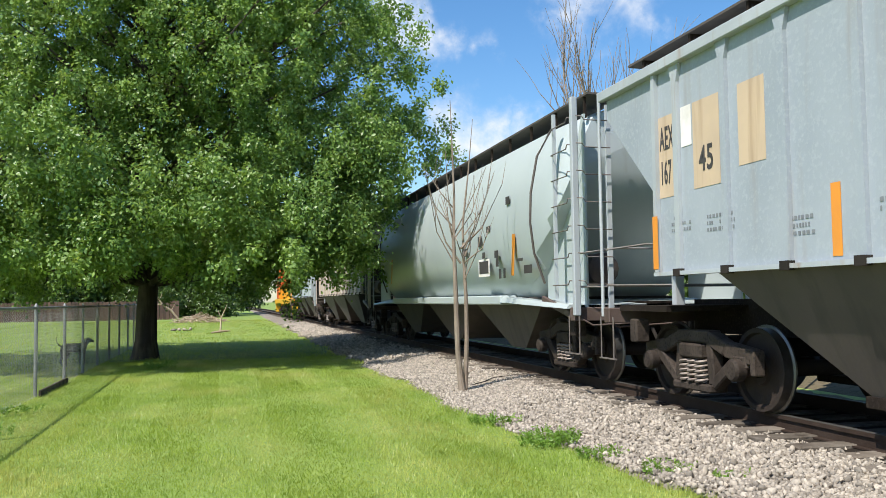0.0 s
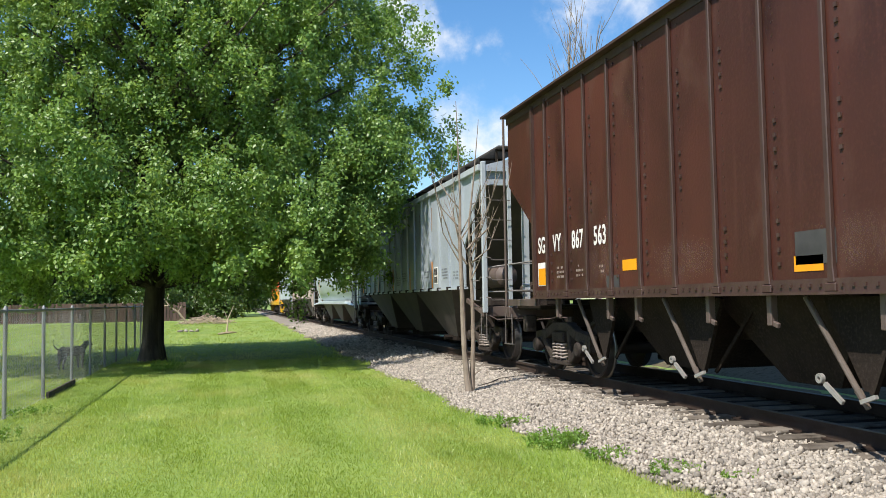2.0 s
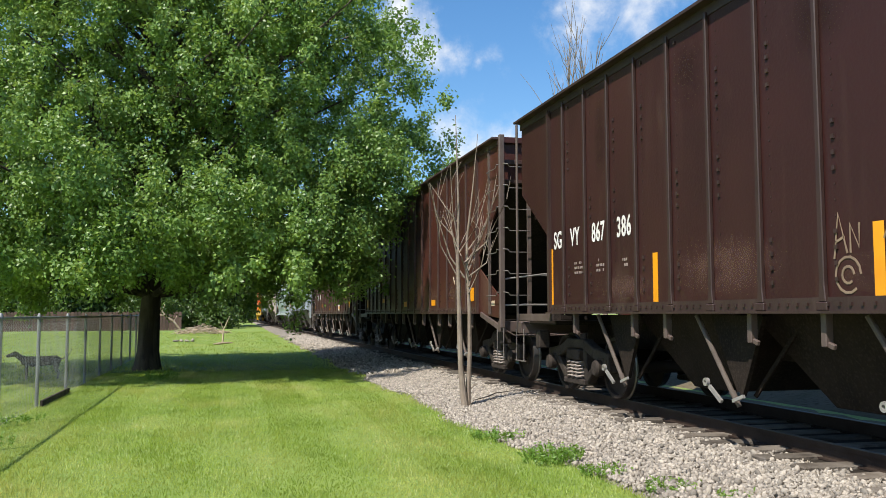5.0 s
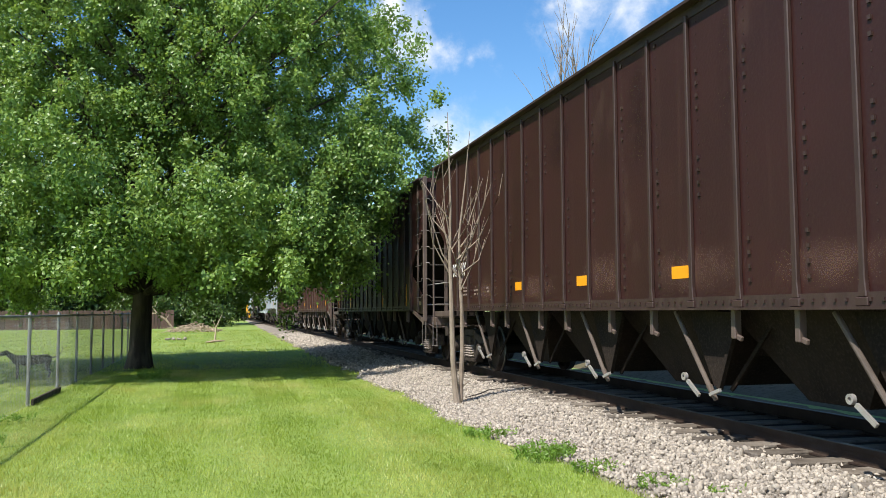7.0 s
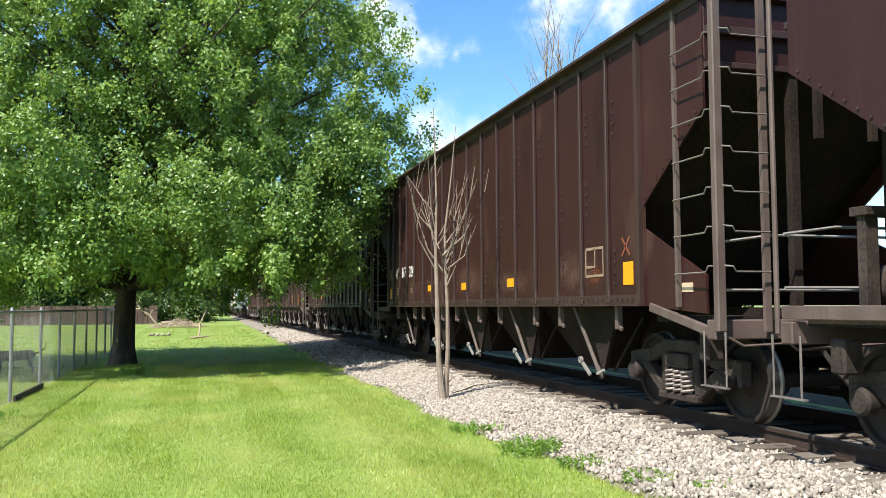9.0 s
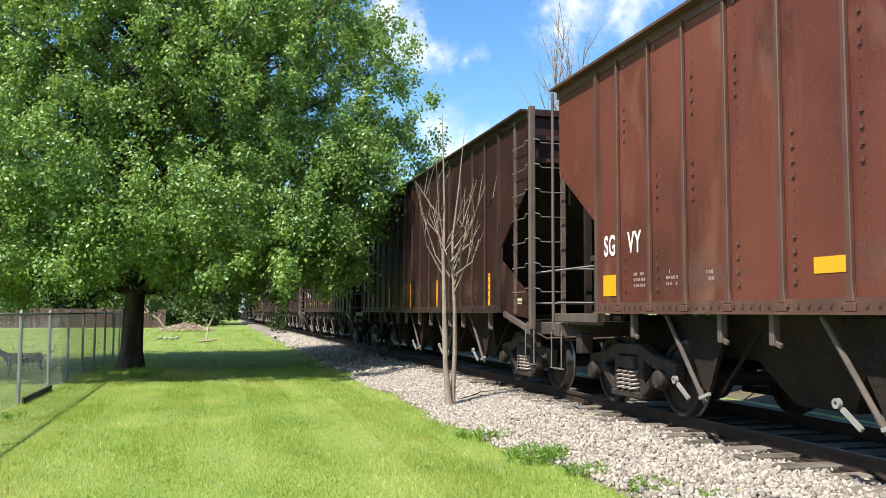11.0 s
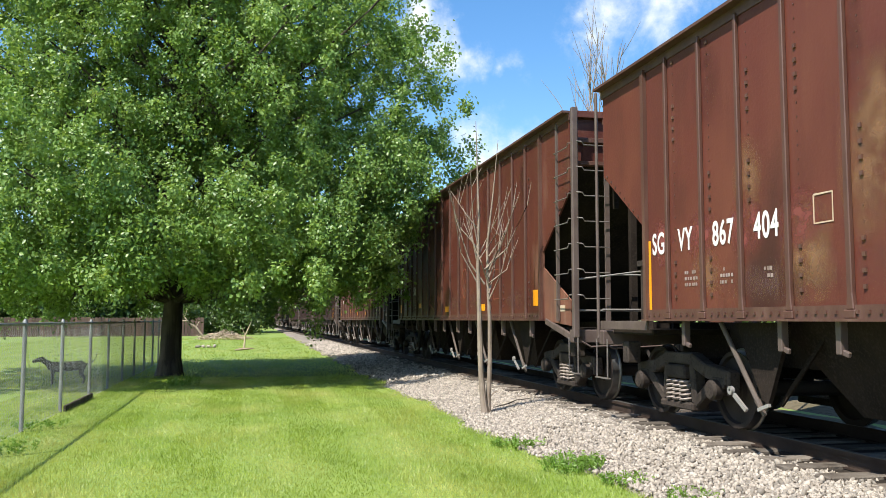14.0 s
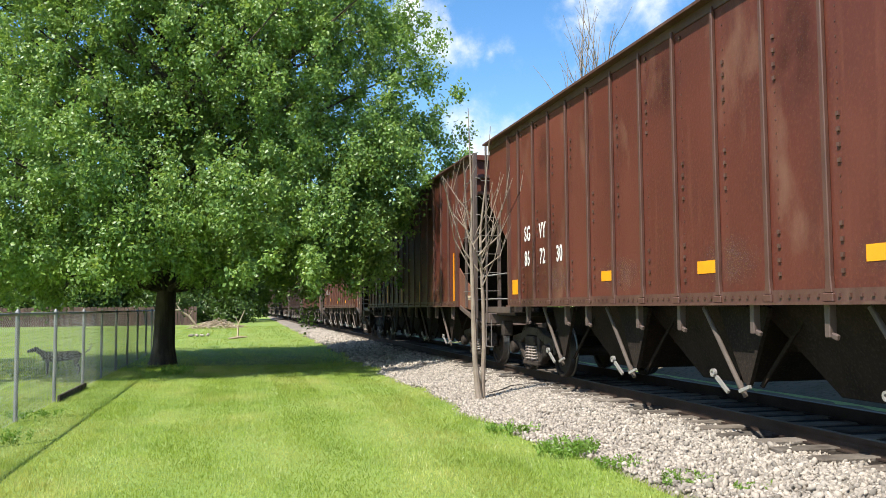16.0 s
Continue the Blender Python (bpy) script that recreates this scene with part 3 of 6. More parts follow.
def limb(shape, a, b, r0, r1, bend, rr, sides=6, steps=5):
    a, b = Vector(a), Vector(b)
    side = Vector((rr.uniform(-1, 1), rr.uniform(-1, 1), rr.uniform(-0.2, 0.8))) * bend * (b - a).length
    pts = [a.lerp(b, t) + side * math.sin(math.pi * t) * (1 - 0.3 * t) for t in [k / steps for k in range(steps + 1)]]
    shape.tube(pts, [r0 + (r1 - r0) * k / steps for k in range(steps + 1)], sides)
    return pts


def leafy_tree(name, label, at, trunk_r, trunk_h, crown_c, crown_r, clumps, per, leaf, seed, clump_r=0.9, material=None, low=None, shell=0.5, group="", shape=None, extra=(), sprays=1):
    rr, g = random.Random(seed), np.random.default_rng(seed)
    tree = thing(name, label, "tree", pose(*at), group)
    wood = Shape()
    flare = [(0, 0, -0.15), (0.02, 0, 0.12), (0.03, 0, 0.5), (0.05, 0.02, trunk_h * 0.6), (0.12, 0, trunk_h), (0.1, 0.1, crown_c[2])]
    wood.tube(flare, [trunk_r * 1.55, trunk_r * 1.25, trunk_r, trunk_r * 0.92, trunk_r * 0.8, trunk_r * 0.4], 14)
    cc, cr = np.array(crown_c), np.array(crown_r)
    cs, kept = [], clumps
    while len(cs) < clumps * (3 if shape else 1):
        if shape:
            z = g.uniform(shape[0][0], shape[-1][0])
            a = g.uniform(0, 2 * math.pi)
            lump = 0.90 + 0.12 * math.sin(3 * a + 0.8 * z + seed) + 0.07 * math.sin(7 * a - 1.7 * z)
            r = np.interp(z, [q[0] for q in shape], [q[1] for q in shape]) * lump * math.sqrt(g.uniform(shell, 1.0))
            if g.uniform() < 0.25 and z > 3.5:
                r *= g.uniform(0.2, 1)
            p = np.array([r * math.cos(a), r * max(0.55, 0.93 - 0.045 * abs(z - 6.3)) * math.sin(a), z + 0.5 * math.sin(2 * a + 1)])
            # the side towards the railway has been cut back along a slant
            side_limit = 2.15 + (p[1] + 26.3) * (0.195 if p[2] < 5.9 else 0.23 if p[2] < 8.0 else 0.203)
            if p[2] < low or p[0] > side_limit:
                continue
        else:
            d = g.normal(size=3)
            d /= np.linalg.norm(d)
            lump = 0.86 + 0.14 * math.sin(3.1 * d[0] + seed) * math.sin(4.3 * d[1] + 2.0) + 0.10 * math.sin(5.2 * d[2] + 1.3 + seed)
            p = cc + d * cr * lump * g.uniform(shell, 1.0) ** 0.7
            if low is not None and p[2] < low + g.uniform(0, 0.5):
                continue
        cs.append(p)
    if shape:
        # spread evenly: of the candidates keep those that stand farthest from the ones already kept
        pool, gap, chosen = np.array(cs), np.full(len(cs), 1e9), []
        for _ in range(kept):
            j = int(np.argmax(gap * (0.75 + 0.5 * ((np.arange(len(pool)) * 7919) % 97) / 97)))
            chosen.append(pool[j])
            gap = np.minimum(gap, ((pool - pool[j]) ** 2).sum(1))
        cs = chosen
    boughs = [np.array(c) for c in cs]
    if sprays > 1:
        # each bough is a drooping pad of several leafy sprays, higher in its middle
        cs = []
        for c in boughs:
            out = np.array([c[0], c[1], 0.0]) / (math.hypot(c[0], c[1]) + 0.01)
            across = np.array([-out[1], out[0], 0.0])
            size = g.uniform(0.75, 1.3)
            for _ in range(sprays):
                u, v = g.normal(0, 0.85), g.normal(0, 0.75)
                cs.append(c + size * (out * u + across * v) + np.array([0, 0, 0.42 * g.normal() - 0.12 * (u * u + v * v) * size]))
    cs += [np.array([g.uniform(q[0], q[1]), g.uniform(q[2], q[3]), g.uniform(q[4], q[5])]) for q in extra for _ in range(q[6])]
    clumps = len(cs)
    cs = np.array(cs)
    ends = boughs if sprays > 1 else cs
    for i in range(0, len(ends), max(1, len(ends) // (150 if sprays > 1 else 70))):
        c = ends[i]
        h = min(max(trunk_h * 0.8, c[2] - 0.55 * math.hypot(c[0], c[1])), crown_c[2] + crown_r[2] * 0.5)
        pts = limb(wood, (0.08, 0.03, h), c, trunk_r * rr.uniform(0.16, 0.34), 0.018, 0.10, rr, 6, 5)
        for _ in range(3):
            s = pts[rr.randint(2, 5)]
            near = cs[np.argsort(((cs - np.array(s)) ** 2).sum(1))[rr.randint(1, 7)]]
            limb(wood, s, near, 0.03, 0.008, 0.12, rr, 4, 3)
    part("trunk", wood, M_BARK, tree, "dark grey-brown bark", smooth=True)
    k = g.integers(0, clumps, clumps * per)
    off = g.normal(size=(len(k), 3)) * clump_r * 0.5 * np.array([1.0, 1.0, 1.1])
    scale = g.uniform(0.55, 1.2, clumps)[k][:, None]
    pts = cs[k] + off * scale
    out = off / (np.linalg.norm(off, axis=1)[:, None] + 0.01)
    part("crown", leaf_mesh("crown", pts, g, leaf, material or M_LEAF, 0.3, 0.62, out * 0.55 + np.array([-0.12, -0.2, 0.4]), 0.65 if sprays > 1 else 0.5), material or M_LEAF, tree, "dense green leaves in uneven clumps")
    return tree


leafy_tree("shade_tree", "large spreading leafy green shade tree on the lawn", (-2.15, 26.3, 0), 0.31, 2.6, (0.0, 0.0, 8.0), (8.7, 7.4, 6.6), 520, 150, 0.105, 3, 0.33, low=2.5, shell=0.26, sprays=7,
           shape=[(2.2, 6.3), (4.0, 7.2), (7.0, 7.9), (10.5, 8.0), (13.0, 7.0), (15.5, 4.5), (17.0, 2.0)],
           extra=((4.6, 6.3, -4.5, 0.5, 4.2, 6.4, 46), (4.2, 6.0, -5.0, -1.0, 2.6, 5.4, 60), (0.5, 5.2, -5.0, -2.6, 2.5, 3.8, 50), (-6.5, 0.0, -5.0, -1.5, 2.4, 3.5, 56), (6.2, 7.9, -3.0, 1.5, 6.2, 7.8, 20),
                  (-5.2, 4.4, -7.0, -5.0, 2.35, 4.6, 170), (2.6, 5.6, -6.0, -3.0, 3.2, 6.0, 44), (5.4, 6.7, -5.0, -2.0, 3.5, 6.0, 46), (4.2, 6.0, -4.5, -1.5, 2.5, 4.0, 40), (-6.6, -3.0, -6.0, -2.0, 2.2, 3.2, 40)))
WOODS = [(-20, 98, 1.0), (-12.5, 101, 0.9), (-6.5, 104, 1.1), (-1.0, 108, 0.9), (-28, 95, 1.1), (-37, 92, 1.2), (3.4, 165, 1.0), (-46, 85, 1.2), (-55, 80, 1.3),
         (-16, 110, 1.3), (-9.5, 113, 1.2), (-3.5, 120, 1.3), (-24, 108, 1.3), (-33, 105, 1.4), (-43, 100, 1.4)]
for i, (x, y, s) in enumerate(WOODS):
    leafy_tree("woodland_tree", "leafy green tree at the edge of the woods", (x, y, 0), 0.3 * s, 2.2, (0, 0, 5.6 * s), (5.0 * s, 4.5 * s, 6.0 * s), 150, 80, 0.45, 11 + i, 1.9, M_FAR_LEAF, low=0.3, group="woodland trees")
for i in range(16):
    leafy_tree("woodland_shrub", "low leafy shrub before the woods", (-42 + 2.75 * i, 93 + 2.5 * (i % 3) + 0.25 * i, 0), 0.06, 0.5, (0, 0, 1.4), (2.0, 1.6, 1.8), 45, 80, 0.30, 60 + i, 1.0, M_FAR_LEAF, low=0.1, group="shrubs before the woods")
for i, (x, y, s, sd) in enumerate([(24, 38, 1.0, 31), (30, 58, 1.2, 32), (26, 20, 1.0, 33), (34, 5, 1.2, 34), (28, 82, 1.1, 35), (40, 110, 1.3, 36), (22, 130, 1.0, 37)]):
    leafy_tree("trackside_tree", "leafy green tree beyond the railway", (x, y, 0), 0.25 * s, 1.8, (0, 0, 4.2 * s), (3.6 * s, 3.6 * s, 3.9 * s), 110, 75, 0.33, sd, 1.4, M_FAR_LEAF, low=0.3, group="trees beyond the railway")


def bare_tree(name, label, at, height, spread, seed, trunk_r, material, forks=5, depth=3, start=0.35):
    rr = random.Random(seed)
    tree = thing(name, label, "tree", pose(*at))
    wood, twigs = Shape(), Shape()
    top = Vector((0, 0, height * start))
    wood.tube([(0, 0, -0.1), (0.02, 0, height * start * 0.5), top], [trunk_r * 1.2, trunk_r, trunk_r * 0.85], 9)

    def grow(p, d, length, r, level):
        q = p + d * length
        pts = limb(wood if level < 2 else twigs, p, q, r, r * 0.45, 0.06, rr, 6 if level < 2 else 4, 4)
        if level >= depth:
            return
        for k in range(forks if level else forks + 1):
            s = pts[rr.randint(1, 4)]
            turn = Vector((rr.uniform(-1, 1) * spread, rr.uniform(-1, 1) * spread, rr.uniform(0.35, 0.9)))
            grow(s, (d * 0.55 + turn).normalized(), length * rr.uniform(0.42, 0.66), r * 0.48, level + 1)

    for k in range(forks):
        a = 2 * math.pi * (k + rr.uniform(-0.2, 0.2)) / forks
        d = Vector((math.cos(a) * spread * 0.75, math.sin(a) * spread * 0.75, 1)).normalized()
        grow(top * rr.uniform(0.75, 1.0), d, height * (1 - start) * rr.uniform(0.5, 0.75), trunk_r * 0.62, 1)
    part("trunk", wood, material, tree, smooth=True)
    part("twig_crown", twigs, material, tree, "fine bare twigs", smooth=True)
    return tree


bare_tree("bare_tree", "tall leafless tree beyond the railway", (17.6, 38.5, 0), 16.5, 0.46, 4, 0.12, M_TWIG, 6, 3, 0.45)


def sapling():
    t = thing("sapling", "slender leafless sapling with twin stems growing in the ballast", "sapling", pose(3.86, 14.0, 0.04))
    rr = random.Random(12)
    s1, s2, tw = Shape(), Shape(), Shape()
    s1.tube([(0.02, 0, -0.1), (-0.03, 0, 0.25), (-0.07, 0, 0.7), (-0.08, 0.0, 1.1), (-0.10, 0, 1.9), (-0.12, 0, 2.55), (-0.1, 0, 3.3), (-0.15, 0, 4.9)], [0.072, 0.056, 0.045, 0.047, 0.036, 0.03, 0.019, 0.005], 9)
    s2.tube([(0.06, 0.02, -0.08), (0.07, 0.03, 0.4), (0.095, 0.03, 0.9), (0.09, 0.03, 1.6), (0.06, 0.03, 2.2), (0.05, 0.03, 2.8), (0.16, 0.03, 3.7), (0.24, 0, 4.6)], [0.046, 0.042, 0.037, 0.032, 0.026, 0.02, 0.012, 0.004], 8)
    s2.tube([(0.07, 0.02, 0.28), (0.16, 0.02, 0.36), (0.24, 0.02, 0.39)], [0.018, 0.012, 0.006], 5)
    for k in range(16):
        z = rr.uniform(1.8, 3.2)
        side = rr.choice((-1, 1))
        x0 = -0.11 if k % 2 else 0.07
        reach, rise = rr.uniform(0.15, 0.6), rr.uniform(0.5, 1.5)
        p = [(x0, 0, z), (x0 + side * reach * 0.5, rr.uniform(-0.3, 0.3), z + rise * 0.35), (x0 + side * reach, rr.uniform(-0.5, 0.5), z + rise)]
        tw.tube(p, [0.014, 0.009, 0.003], 5)
        for _ in range(2):
            a = Vector(p[1]).lerp(Vector(p[2]), rr.uniform(0, 0.6))
            tw.tube([a, a + Vector((rr.uniform(-0.22, 0.22), rr.uniform(-0.2, 0.2), rr.uniform(0.2, 0.6)))], [0.006, 0.002], 4)
    for z, x in ((2.6, 0.75), (2.35, -0.5)):
        tw.tube([(0, 0, z - 0.2), (x * 0.5, 0, z + 0.15), (x, 0, z + 0.9), (x * 1.1, 0, z + 1.3)], [0.02, 0.014, 0.007, 0.002], 5)
    part("stem", s1, M_TWIG, t, smooth=True)
    part("stem", s2, M_TWIG, t, "darker second stem", smooth=True)
    part("twig_crown", tw, M_TWIG, t, smooth=True)


sapling()

# ---- chain-link fence along the lawn ----
FENCE_X, FENCE_Y0, FENCE_Y1, FENCE_H = -3.1, 6.2, 34.5, 1.55
fence = thing("chain_link_fence", "galvanised chain-link fence with round posts along the lawn", "fence", pose(0, 0, 0))
POST_Y = [8.2, 10.9, 13.55, 16.2, 19.0, 21.4, 23.8, 26.2, 28.7, 31.2, 33.2, 34.5]
post_mesh = to_mesh("post", Shape().tube([(0, 0, -0.2), (0, 0, FENCE_H - 0.03)], 0.03, 10).tube([(0, 0, FENCE_H - 0.03), (0, 0, FENCE_H + 0.02), (0, 0, FENCE_H + 0.06)], [0.036, 0.034, 0.012], 10), M_POSTGALV, smooth=True)
for y in POST_Y:
    part("post", post_mesh, M_POSTGALV, fence, at=pose(FENCE_X, y, 0))
part("top_rail", Shape().tube([(FENCE_X, FENCE_Y0, FENCE_H - 0.02), (FENCE_X, FENCE_Y1, FENCE_H - 0.02)], 0.023, 8), M_POSTGALV, fence, smooth=True)
part("kick_board", Shape().box(FENCE_X + 0.035, FENCE_X + 0.075, 16.3, 19.0, 0.0, 0.11), M_BARK, fence, "dark board along the foot")


def chain_link(y0, y1, x, height):
    """Zigzag wires, each a thin three-sided prism."""
    pitch, step = 0.056, 0.056
    rows_n = int(height / (step / 2))
    vs, fs = [], []
    ring = np.array([[0.0016, 0, 0], [-0.0008, 0.0014, 0], [-0.0008, -0.0014, 0]])
    zz = 0.03 + np.arange(rows_n + 1) * (step / 2)
    off = 0
    for k in range(int((y1 - y0) / pitch)):
        base = y0 + k * pitch
        yy = base + np.where(np.arange(rows_n + 1) % 2 == 0, 0, pitch)
        pts = np.stack([np.full(rows_n + 1, x + (0.002 if k % 2 else -0.002)), yy, zz], 1)
        v = (pts[:, None, :] + ring[None] * 1.3).reshape(-1, 3)
        i = (np.arange(rows_n)[:, None] * 3 + np.arange(3)[None]).ravel()
        j = (np.arange(rows_n)[:, None] * 3 + np.array([1, 2, 0])[None]).ravel()
        vs.append(v)
        fs.append(np.stack([i, j, j + 3, i + 3], 1) + off)
        off += len(v)
    return np.concatenate(vs), np.concatenate(fs)


fv, ff = chain_link(FENCE_Y0, FENCE_Y1, FENCE_X + 0.036, FENCE_H - 0.06)
mesh_part = part("wire_mesh", mesh_np("wire_mesh", fv, ff, M_GALV), M_GALV, fence, "woven galvanised wire mesh")
mesh_part["kind"] = "stuff"

# ---- plank fence at the back of the neighbouring yard ----
plank_fence = thing("plank_fence", "weathered red-brown plank fence before the woods", "fence", pose(0, 0, 0))
pm = to_mesh("plank", Shape().prism([(-0.14, 0), (0.14, 0), (0.14, 1.72), (0.09, 1.8), (-0.09, 1.8), (-0.14, 1.72)], -0.015, 0.015), M_PLANK)
for k in range(170):
    part("plank", pm, M_PLANK, plank_fence, at=pose(-4.2 - 0.3 * k, 88 - 0.02 * k + rs.uniform(-0.02, 0.02), rs.uniform(-0.05, 0.03), 0, 0, 90))
part("rail", Shape().box(-55.5, -4, 88.03, 88.1, 0.4, 0.5).box(-55.5, -4, 88.03, 88.1, 1.4, 1.5), M_PLANK, plank_fence)

# ---- brush pile, sticks, weeds ----
pile = thing("brush_pile", "low heap of bleached dead branches on the lawn", "brush pile", pose(-1.7, 72, 0))
rp = random.Random(21)
heap = Shape()
for k in range(170):
    a, r = rp.uniform(0, 6.28), rp.uniform(0, 1) ** 0.6
    c = Vector((math.cos(a) * r * 2.1, math.sin(a) * r * 1.4, 0.05 + 0.75 * (1 - r) * rp.uniform(0.3, 1)))
    d = Vector((rp.uniform(-1, 1), rp.uniform(-1, 1), rp.uniform(-0.15, 0.35))) * rp.uniform(0.4, 0.9)
    heap.tube([c - d, c + Vector((0, 0, 0.08)), c + d], [rp.uniform(0.015, 0.04), 0.025, 0.01], 5)
part("deadwood", heap, M_DEADWOOD, pile, smooth=True)
snag = Shape().tube([(-1.6, 0, 0.2), (-2.2, 0, 1.0), (-2.9, 0, 1.5), (-3.4, 0, 2.3), (-3.5, 0, 2.9)], [0.09, 0.08, 0.065, 0.04, 0.015], 7)
snag.tube([(-2.9, 0, 1.5), (-3.7, 0.2, 1.5), (-4.2, 0.2, 1.45)], [0.06, 0.045, 0.02], 6).tube([(-3.1, 0, 1.8), (-2.9, 0, 2.4)], [0.035, 0.012], 5).tube([(-2.2, 0, 1.0), (-1.9, 0.1, 1.6)], [0.04, 0.012], 5)
part("branch", snag, M_DEADWOOD, pile, "forked pale dead limb standing out of the heap", smooth=True)
stick = thing("fallen_branch", "forked dead branch standing up out of the lawn", "branch", pose(-0.2, 46.3, 0))
part("limb", Shape().tube([(-0.35, 0, 0.04), (0.1, 0, 0.1), (0.6, 0.1, 0.12)], [0.05, 0.08, 0.025], 6).tube([(0.1, 0, 0.1), (0.15, 0, 0.8), (0.45, 0, 1.5)], [0.06, 0.04, 0.012], 6).tube([(0.15, 0, 0.75), (-0.02, 0, 1.2)], [0.03, 0.01], 5), M_DEADWOOD, stick, smooth=True)
rocks = thing("rock_cluster", "few pale field stones lying in the grass", "rocks", pose(-2.2, 51.5, 0))
for k in range(4):
    co, fa = STONES[k]
    part("stone", mesh_np("stone", co * 0.17, fa, M_STONE_ONE), M_STONE_ONE, rocks, at=pose(-0.45 + 0.3 * k, 0.2 * (k % 2), 0.07, 20 * k, 0, 70 * k))
drift = thing("dead_stick", "thin dead stick lying on the ballast", "stick", pose(4.35, 14.3, 0.16))
part("twig", Shape().tube([(-0.35, -0.3, 0.0), (0.0, 0, 0.03), (0.3, 0.5, 0.04), (0.75, 0.75, 0.05)], [0.006, 0.012, 0.010, 0.004], 5), M_BARK, drift)


def weed(x, y, n, r, h, size, seed, label):
    g = np.random.default_rng(seed)
    t = thing("weed_clump", label, "weed", pose(x, y, 0.02), "weeds along the lawn edge")
    stalks = Shape()
    pts = []
    for k in range(n):
        a, q = g.uniform(0, 6.28), g.uniform(0, 1) ** 0.6 * r
        b = Vector((math.cos(a) * q, math.sin(a) * q, 0))
        top = b + Vector((math.cos(a) * 0.06, math.sin(a) * 0.06, h * g.uniform(0.5, 1.1)))
        stalks.tube([b, top], [0.004, 0.002], 4, False)
        pts += [b.lerp(top, s) for s in np.linspace(0.25, 1, 8)]
    part("stalk", stalks, M_WEED, t)["kind"] = "stuff"
    part("leaves", leaf_mesh("leaves", np.array([p[:] for p in pts]), g, size, M_WEED, -0.1, 0.4), M_WEED, t)


weed(3.42, 8.9, 110, 0.32, 0.15, 0.045, 1, "leafy green weeds where lawn meets ballast")
weed(3.62, 8.0, 46, 0.2, 0.09, 0.04, 2, "leafy green weeds where lawn meets ballast")
weed(3.85, 7.1, 56, 0.22, 0.09, 0.04, 3, "leafy green weeds where lawn meets ballast")
weed(4.12, 6.5, 20, 0.1, 0.10, 0.045, 4, "small green weed growing among ballast stones")
weed(3.35, 10.6, 60, 0.3, 0.10, 0.045, 5, "leafy green weeds where lawn meets ballast")
weed(-1.5, 22.0, 40, 0.4, 0.20, 0.07, 6, "tuft of long grass under the shade tree")
weed(-2.95, 14.0, 40, 0.35, 0.09, 0.05, 8, "long grass along the foot of the fence")
weed(-2.9, 11.6, 50, 0.45, 0.09, 0.05, 9, "long grass along the foot of the fence")

# ---- dog behind the fence ----


def dog():
    t = thing("dog", "dark brindled dog standing on the lawn behind the fence", "dog", pose(-4.2, 22.9, 0, 0, 0, 10))
    body = Shape().tube([(-0.62, 0, 0.60), (-0.5, 0, 0.62), (-0.25, 0, 0.60), (0.1, 0, 0.62), (0.42, 0, 0.64), (0.55, 0, 0.62)], [0.07, 0.15, 0.17, 0.15, 0.15, 0.07], 12)
    part("body", body, M_DOG, t, smooth=True)
    part("neck", Shape().tube([(-0.5, 0, 0.64), (-0.66, 0, 0.76), (-0.76, 0, 0.82)], [0.12, 0.09, 0.08], 10), M_DOG, t, smooth=True)
    part("head", Shape().tube([(-0.70, 0, 0.86), (-0.78, 0, 0.86), (-0.88, 0, 0.83), (-1.02, 0, 0.79), (-1.06, 0, 0.785)], [0.05, 0.085, 0.075, 0.045, 0.03], 10), M_DOG, t, smooth=True)
    for s in (-1, 1):
        part("ear", Shape().tube([(-0.75, s * 0.07, 0.91), (-0.77, s * 0.10, 0.85), (-0.79, s * 0.10, 0.79)], [0.02, 0.035, 0.012], 6), M_DOG, t, smooth=True)
        part("leg", Shape().tube([(-0.46, s * 0.09, 0.55), (-0.45, s * 0.09, 0.30), (-0.46, s * 0.09, 0.05), (-0.5, s * 0.09, 0.0)], [0.07, 0.042, 0.03, 0.034], 8), M_DOG, t, smooth=True)
        part("leg", Shape().tube([(0.42, s * 0.09, 0.58), (0.40, s * 0.09, 0.36), (0.50, s * 0.09, 0.22), (0.46, s * 0.09, 0.05), (0.42, s * 0.09, 0.0)], [0.10, 0.065, 0.038, 0.03, 0.034], 8), M_DOG, t, smooth=True)
    part("tail", Shape().tube([(0.54, 0, 0.66), (0.68, 0, 0.72), (0.80, 0, 0.82), (0.86, 0, 0.95), (0.83, 0, 1.03)], [0.03, 0.024, 0.02, 0.016, 0.01], 7), M_DOG, t, smooth=True)
    for ob in t.children:
        ob.data.transform(Matrix.Scale(0.75, 4))
    return t


DOG = dog()


# ---- the train ----
# A car's own space: y forwards along the track, z from the railhead, x to the far side; the camera sees the side at x = -1.6.
HALF, POST_AT, COUPLER_AT, TRUCK_AT, WHEEL_R = 7.2, 8.74, 9.18, 7.2, 0.457
PITCH = 18.37
WHEEL_PROFILE = [(0.0, 0.09), (0.0, 0.16), (0.035, 0.18), (0.055, 0.30), (0.04, 0.385), (-0.005, 0.40), (-0.005, 0.452), (0.10, 0.457),
                 (0.112, 0.485), (0.135, 0.48), (0.135, 0.40), (0.085, 0.385), (0.085, 0.30), (0.075, 0.18), (0.135, 0.16), (0.135, 0.09)]
wheel_mesh = to_mesh("wheel", Shape().lathe(WHEEL_PROFILE, 36), M_WHEEL, smooth=True)
wheel_mesh.materials.append(M_TREAD)
for p in wheel_mesh.polygons:
    r = math.hypot(p.center.y, p.center.z)
    if r > 0.445:
        p.material_index = 1
